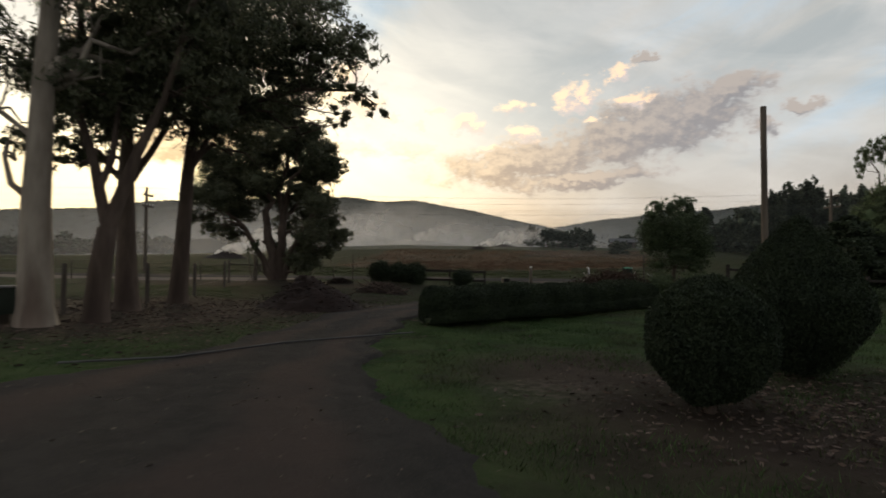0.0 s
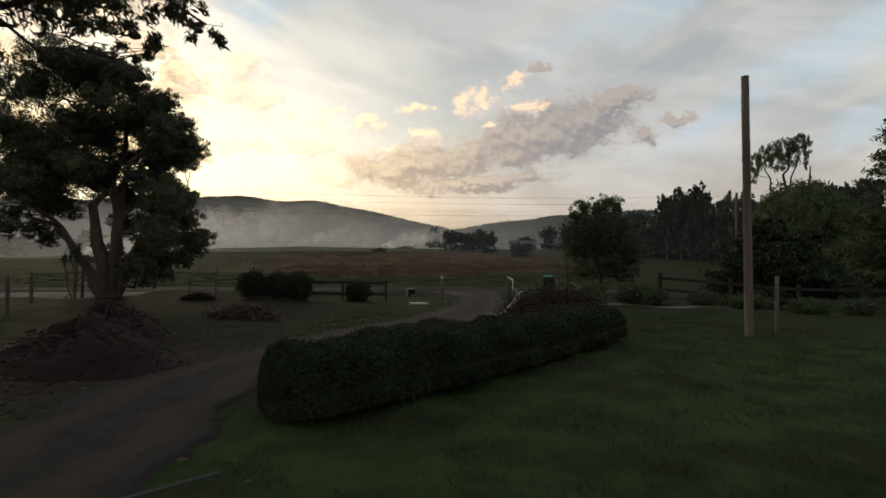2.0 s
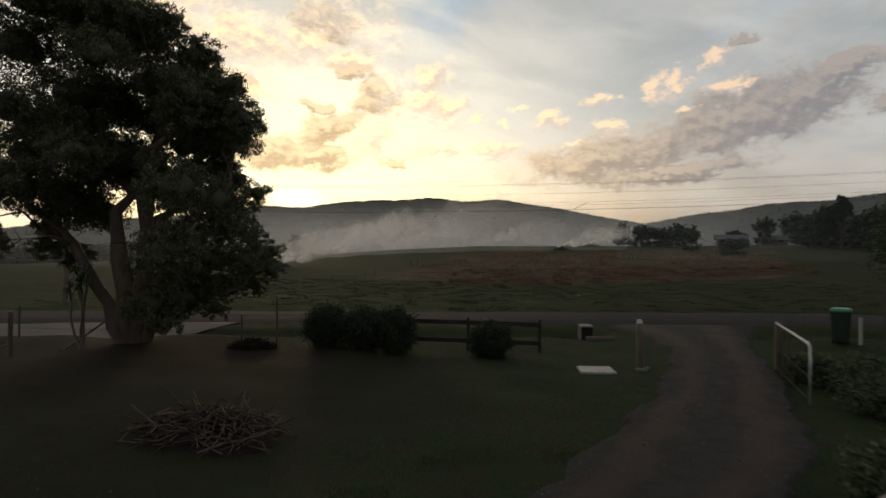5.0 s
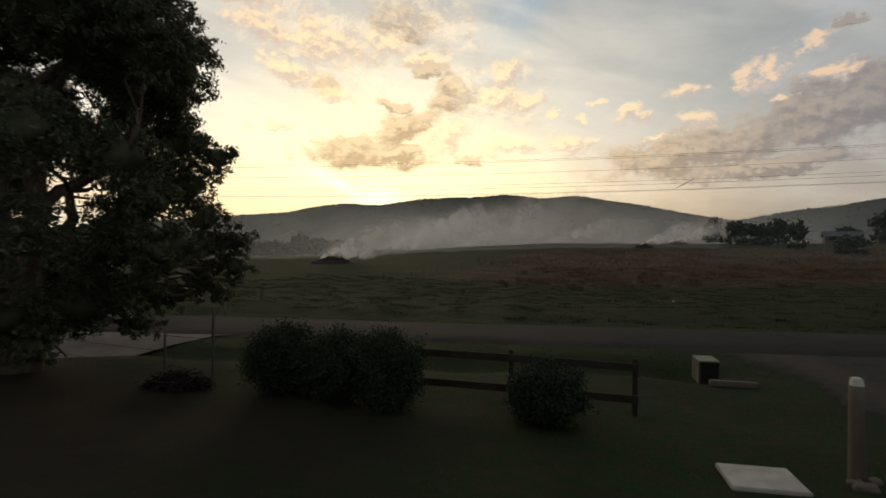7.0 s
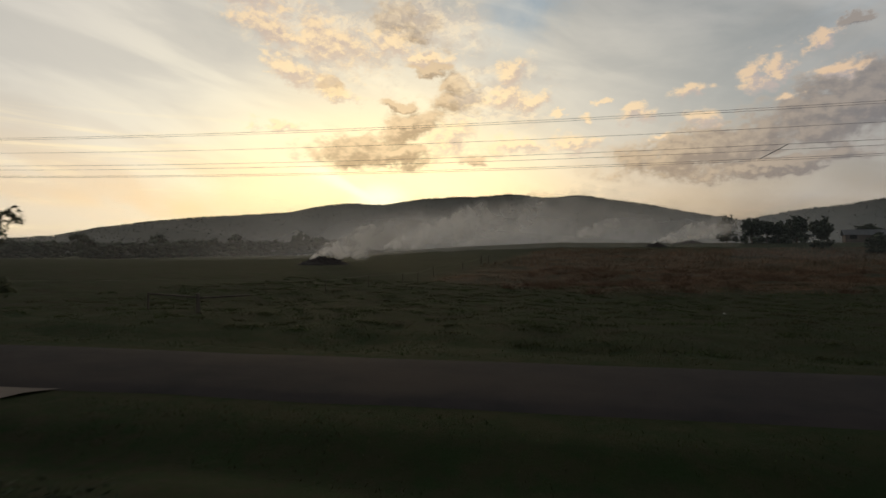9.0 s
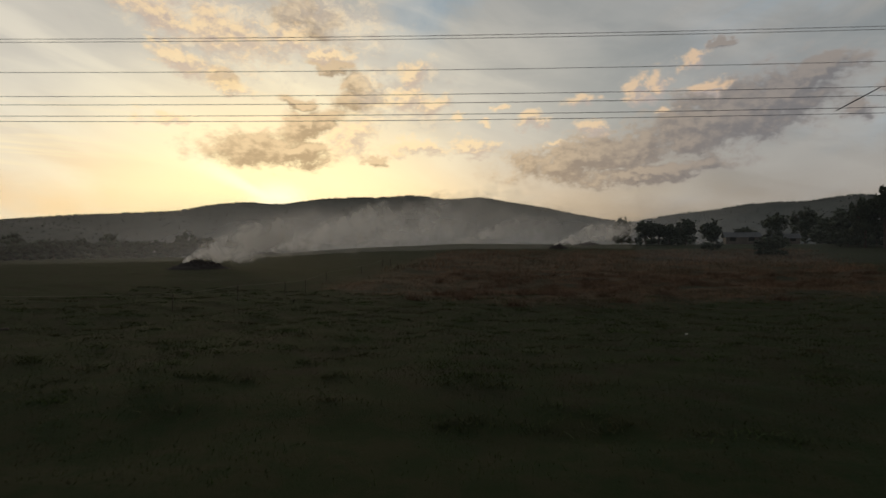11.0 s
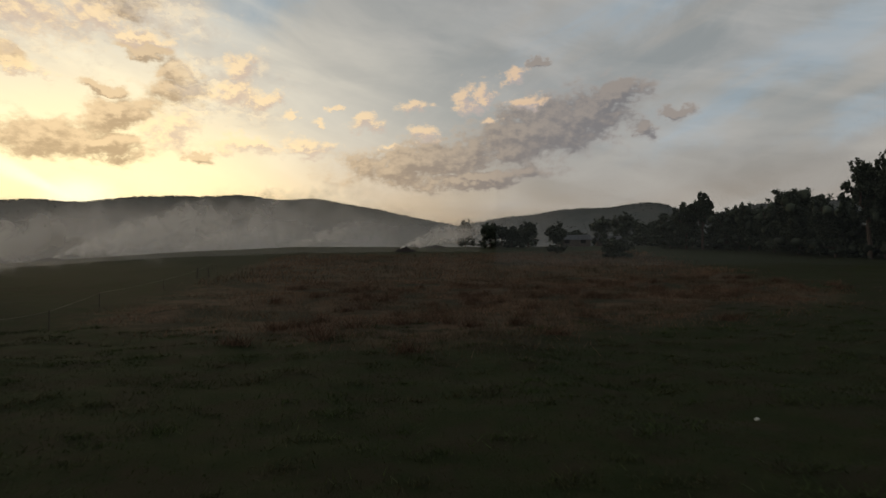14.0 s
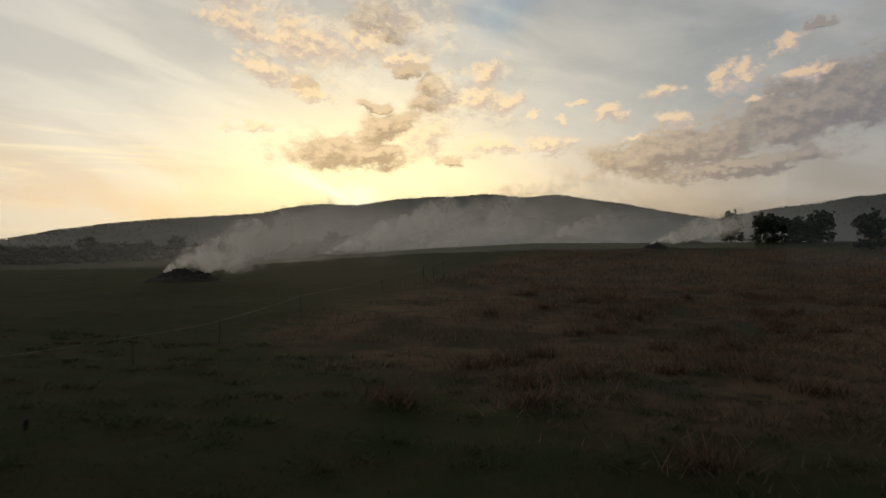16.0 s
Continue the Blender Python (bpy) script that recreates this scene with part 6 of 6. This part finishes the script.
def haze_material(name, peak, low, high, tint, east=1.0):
    """Smoky evening haze put into a translucent sheet, thinning out upwards."""
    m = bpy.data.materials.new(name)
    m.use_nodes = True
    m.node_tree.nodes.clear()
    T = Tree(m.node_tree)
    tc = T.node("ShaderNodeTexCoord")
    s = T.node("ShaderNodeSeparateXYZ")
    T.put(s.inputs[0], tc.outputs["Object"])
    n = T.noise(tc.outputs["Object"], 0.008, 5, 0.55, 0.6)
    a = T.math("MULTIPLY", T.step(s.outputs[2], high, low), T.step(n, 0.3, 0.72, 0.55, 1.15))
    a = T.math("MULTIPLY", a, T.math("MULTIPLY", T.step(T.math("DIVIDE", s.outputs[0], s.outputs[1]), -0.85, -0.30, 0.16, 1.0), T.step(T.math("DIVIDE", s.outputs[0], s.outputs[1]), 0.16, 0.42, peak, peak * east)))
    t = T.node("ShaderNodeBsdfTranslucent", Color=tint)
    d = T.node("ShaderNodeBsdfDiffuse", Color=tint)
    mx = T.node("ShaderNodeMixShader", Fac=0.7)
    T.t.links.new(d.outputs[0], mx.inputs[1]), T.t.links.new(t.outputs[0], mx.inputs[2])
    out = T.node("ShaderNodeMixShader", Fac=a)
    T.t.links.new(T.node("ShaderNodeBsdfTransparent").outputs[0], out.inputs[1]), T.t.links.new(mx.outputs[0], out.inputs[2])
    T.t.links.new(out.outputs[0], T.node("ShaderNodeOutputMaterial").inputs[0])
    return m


def haze_sheet(d, a0, a1, top, peak, low, label, tint=(0.78, 0.77, 0.76), east=1.0):
    """A standing translucent sheet that imitates haze, an arc round the paddock."""
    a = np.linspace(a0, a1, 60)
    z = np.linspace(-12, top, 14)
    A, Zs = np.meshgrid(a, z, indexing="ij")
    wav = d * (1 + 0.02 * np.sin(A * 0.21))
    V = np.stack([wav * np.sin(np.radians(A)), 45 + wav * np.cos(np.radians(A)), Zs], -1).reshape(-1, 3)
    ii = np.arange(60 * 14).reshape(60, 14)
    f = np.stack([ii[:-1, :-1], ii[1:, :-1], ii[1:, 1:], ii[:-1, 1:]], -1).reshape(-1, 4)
    return tagged(new("haze_sheet", mesh_of("haze_sheet", V, f, haze_material("haze", peak, low, top * 0.97, tint, east), True)), label, "haze", kind="stuff")


# aerial haze is added as five standing translucent sheets
haze_sheet(76, 14, 78, 20, 0.075, 3, "thin blue evening haze before the tree belt", (0.42, 0.48, 0.54))
haze_sheet(128, -70, 13, 10, 0.26, 1, "low see-through haze sheet over the paddock", east=0.5)
haze_sheet(240, -76, 76, 36, 0.52, 0, "smoky evening haze over the far paddock", east=0.14)
haze_sheet(900, -78, 78, 112, 0.80, 0, "smoky evening haze veiling the hill", east=0.03)
haze_sheet(1900, -80, 80, 290, 0.11, 20, "blue evening haze before the distant hills", (0.36, 0.50, 0.70))


# ---- grass, rushes and litter ----
def blades(name, x, y, h, w, mat, label, lean=0.35, lift=0.0):
    """Single grass blades on the ground, one triangle each, as one stuff object."""
    n = len(x)
    z = ground_z(x, y) + lift
    a = rng.uniform(0, 6.28, n)
    hh = h * rng.uniform(0.5, 1.3, n)
    s = np.stack([np.cos(a), np.sin(a), np.zeros(n)], 1) * (w * rng.uniform(0.6, 1.3, n))[:, None] * 0.5
    b = np.stack([x, y, z - 0.01], 1)
    l = rng.normal(0, lean, (n, 2)) * hh[:, None]
    tip = b + np.stack([l[:, 0], l[:, 1], hh], 1)
    v = np.stack([b - s, b + s, tip], 1).reshape(-1, 3)
    ob = new(name, mesh_of(name, v, np.arange(n * 3).reshape(-1, 3), mat))
    return tagged(ob, label, "grass", kind="stuff")


def scatter(n, x0, x1, y0, y1, patch=1.0, keep=0.0):
    """Places in a box, thinned into patches."""
    x, y = rng.uniform(x0, x1, n), rng.uniform(y0, y1, n)
    q = np.sin(x * 1.7 * patch + 2 * np.sin(y * 0.9 * patch)) * np.sin(y * 1.5 * patch + 2 * np.sin(x * 0.8 * patch)) + rng.normal(0, 0.35, n)
    ok = q > keep
    return x[ok], y[ok]


x, y = scatter(420000, -12, 22, 1.5, 36, 1.0, -0.55)
ok = ~on_drive(x, y) & (np.hypot((x + 7.5) / 5.0, (y - 13) / 4.8) > 1) & (np.hypot((x - 2.2) / 1.4, (y - 5.0) / 1.2) > 1) & (np.hypot((x + 8.0) / 6.5, (y - 27.0) / 2.6) > 1) & (np.abs(y - road_mid(x)) > 2.4) & (rng.uniform(0, 1, len(x)) < 1 - 0.75 * (np.hypot((x + 3.5) / 4.6, (y - 23.5) / 6.5) < 1)) & (rng.uniform(0, 1, len(x)) < 1.35 - 1.3 * smooth(16, 31, y))
ok &= (np.hypot((x - 5.3) / 3.3, (y - 3.9) / 2.1) > 1) | (rng.uniform(0, 1, len(x)) < 0.12)
blades("lawn_grass", x[ok], y[ok], 0.045, 0.011, M["blade"], "short uneven dull green lawn grass")
x, y = scatter(120000, -24, 26, 33, 64, 0.8, -0.2)
ok = (np.abs(y - road_mid(x)) > 2.5) & ~on_drive(x, y) & ~((x < -8.2) & (y < 35.5))
blades("verge_grass", x[ok], y[ok], 0.055, 0.020, M["pasture_blade"], "rough green pasture grass beyond the road")

x, y = rng.uniform(0.2, 14, 700), rng.uniform(1.5, 22, 700)
k = rng.integers(0, 700, 42000)
x, y = x[k] + rng.normal(0, 0.16, len(k)), y[k] + rng.normal(0, 0.12, len(k))
ok = ~on_drive(x, y) & (np.hypot((x - 2.2) / 1.2, (y - 5.0) / 1.0) > 1)
blades("lawn_tufts", x[ok], y[ok], 0.075, 0.012, M["blade"], "longer ragged tufts in the lawn", 0.6)

# coarse pale tufts in the pasture
cx, cy = rng.uniform(-26, 28, 900), rng.uniform(43, 72, 900)
k = rng.integers(0, 900, 60000)
rr, q = np.abs(rng.normal(0, 0.22, len(k))), rng.uniform(0, 6.28, len(k))
x, y = cx[k] + rr * np.cos(q) * 1.8, cy[k] + rr * np.sin(q)
ok = np.abs(y - road_mid(x)) > 2.8
blades("pasture_tufts", x[ok], y[ok], 0.11, 0.024, M["tuft_blade"], "coarse green tufts in the pasture", 0.9)


def dry_zone(x, y):
    x, y = x + rng.normal(0, 1.0, len(x)), y + rng.normal(0, 1.4, len(x))
    return (y - 0.36 * np.maximum(x - 1, 0.0) + 0.62 * np.minimum(x, 0) + 0.9 * np.sin(x * 0.5) > 64.0) & (x < 4.0 + 0.35 * y + 1.5 * np.sin(y * 0.4)) & (x > -13.0 + 1.0 * np.sin(y * 0.3))


def tufts(n, per, x0, x1, y0, y1, spread):
    """Places gathered in loose clumps of uneven size."""
    cx, cy, size = rng.uniform(x0, x1, n), rng.uniform(y0, y1, n), rng.uniform(0.5, 1.6, n)
    k = rng.choice(n, n * per, p=size / size.sum())
    return cx[k] + rng.normal(0, spread * 1.5, len(k)) * size[k], cy[k] + rng.normal(0, spread, len(k)) * size[k]


x, y = tufts(2600, 60, -16, 46, 60, 98, 0.34)
ok = dry_zone(x, y) & (rng.uniform(0, 1, len(x)) < 0.25 + 0.75 * smooth(-6, 4, x + 0.15 * (y - 66))) & (np.sin(x * 0.43 + 1.3 * np.sin(y * 0.31)) * np.sin(y * 0.52 + 1.1 * np.sin(x * 0.27)) > -0.45)
blades("dry_rushes", x[ok], y[ok], 0.25, 0.022, M["reed"], "tall dry reddish brown rushes in the paddock", 0.65)
x, y = scatter(60000, -24, 70, 96, 160, 0.3, -0.2)
ok = dry_zone(x, y)
blades("dry_rushes", x[ok], y[ok], 0.45, 0.05, M["reed"], "dry brown rushes in the far paddock", 0.45)
cx, cy = rng.uniform(-6, 34, 130), rng.uniform(60, 92, 130)
cx[:6], cy[:6] = (0.7, 3.0, 8.1, 9.1, -1.5, 5.5), (70.3, 73.9, 66.7, 64.3, 69.0, 68.5)
ok = dry_zone(cx, cy)
cx, cy = cx[ok], cy[ok]
k = rng.integers(0, len(cx), 16000)
rr = np.abs(rng.normal(0, 0.32, len(k)))
q = rng.uniform(0, 6.28, len(k))
blades("rush_tussocks", cx[k] + rr * np.cos(q) * 1.6, cy[k] + rr * np.sin(q), 0.44, 0.03, M["reed_dark"], "dark tussocks of dead rushes", 0.7)

# fallen leaves and bark under the gums
n = 5000
lx, ly = rng.normal(-6.2, 2.8, n), rng.normal(11.5, 3.2, n)
lit = leaf_mesh("leaf_litter", np.stack([lx, ly, ground_z(lx, ly) + 0.015], 1), 0.10, 0.03, M["stick"], 0.0, 0.08)
tagged(new("leaf_litter", lit), "dry fallen leaves and bark strips under the gums", "leaf litter", kind="stuff")
n = 3500
lx, ly = rng.normal(5.0, 1.7, n), rng.normal(3.9, 1.1, n)
lit = leaf_mesh("mulch_litter", np.stack([lx, ly, ground_z(lx, ly) + 0.012], 1), 0.08, 0.025, M["stick"], 0.0, 0.12)
tagged(new("mulch_litter", lit), "dead clippings and leaves on bare earth under the shrubs", "leaf litter", kind="stuff")
n = 2600
lx, ly = rng.uniform(-4, 8, n), rng.uniform(2, 30, n)
peb = leaf_mesh("loose_gravel", np.stack([lx, ly, ground_z(lx, ly) + 0.055], 1)[on_drive(lx, ly)], 0.035, 0.028, M["concrete"], 0.0, 0.3)
tagged(new("loose_gravel", peb), "loose pale stones scattered on the drive", "gravel", kind="stuff")
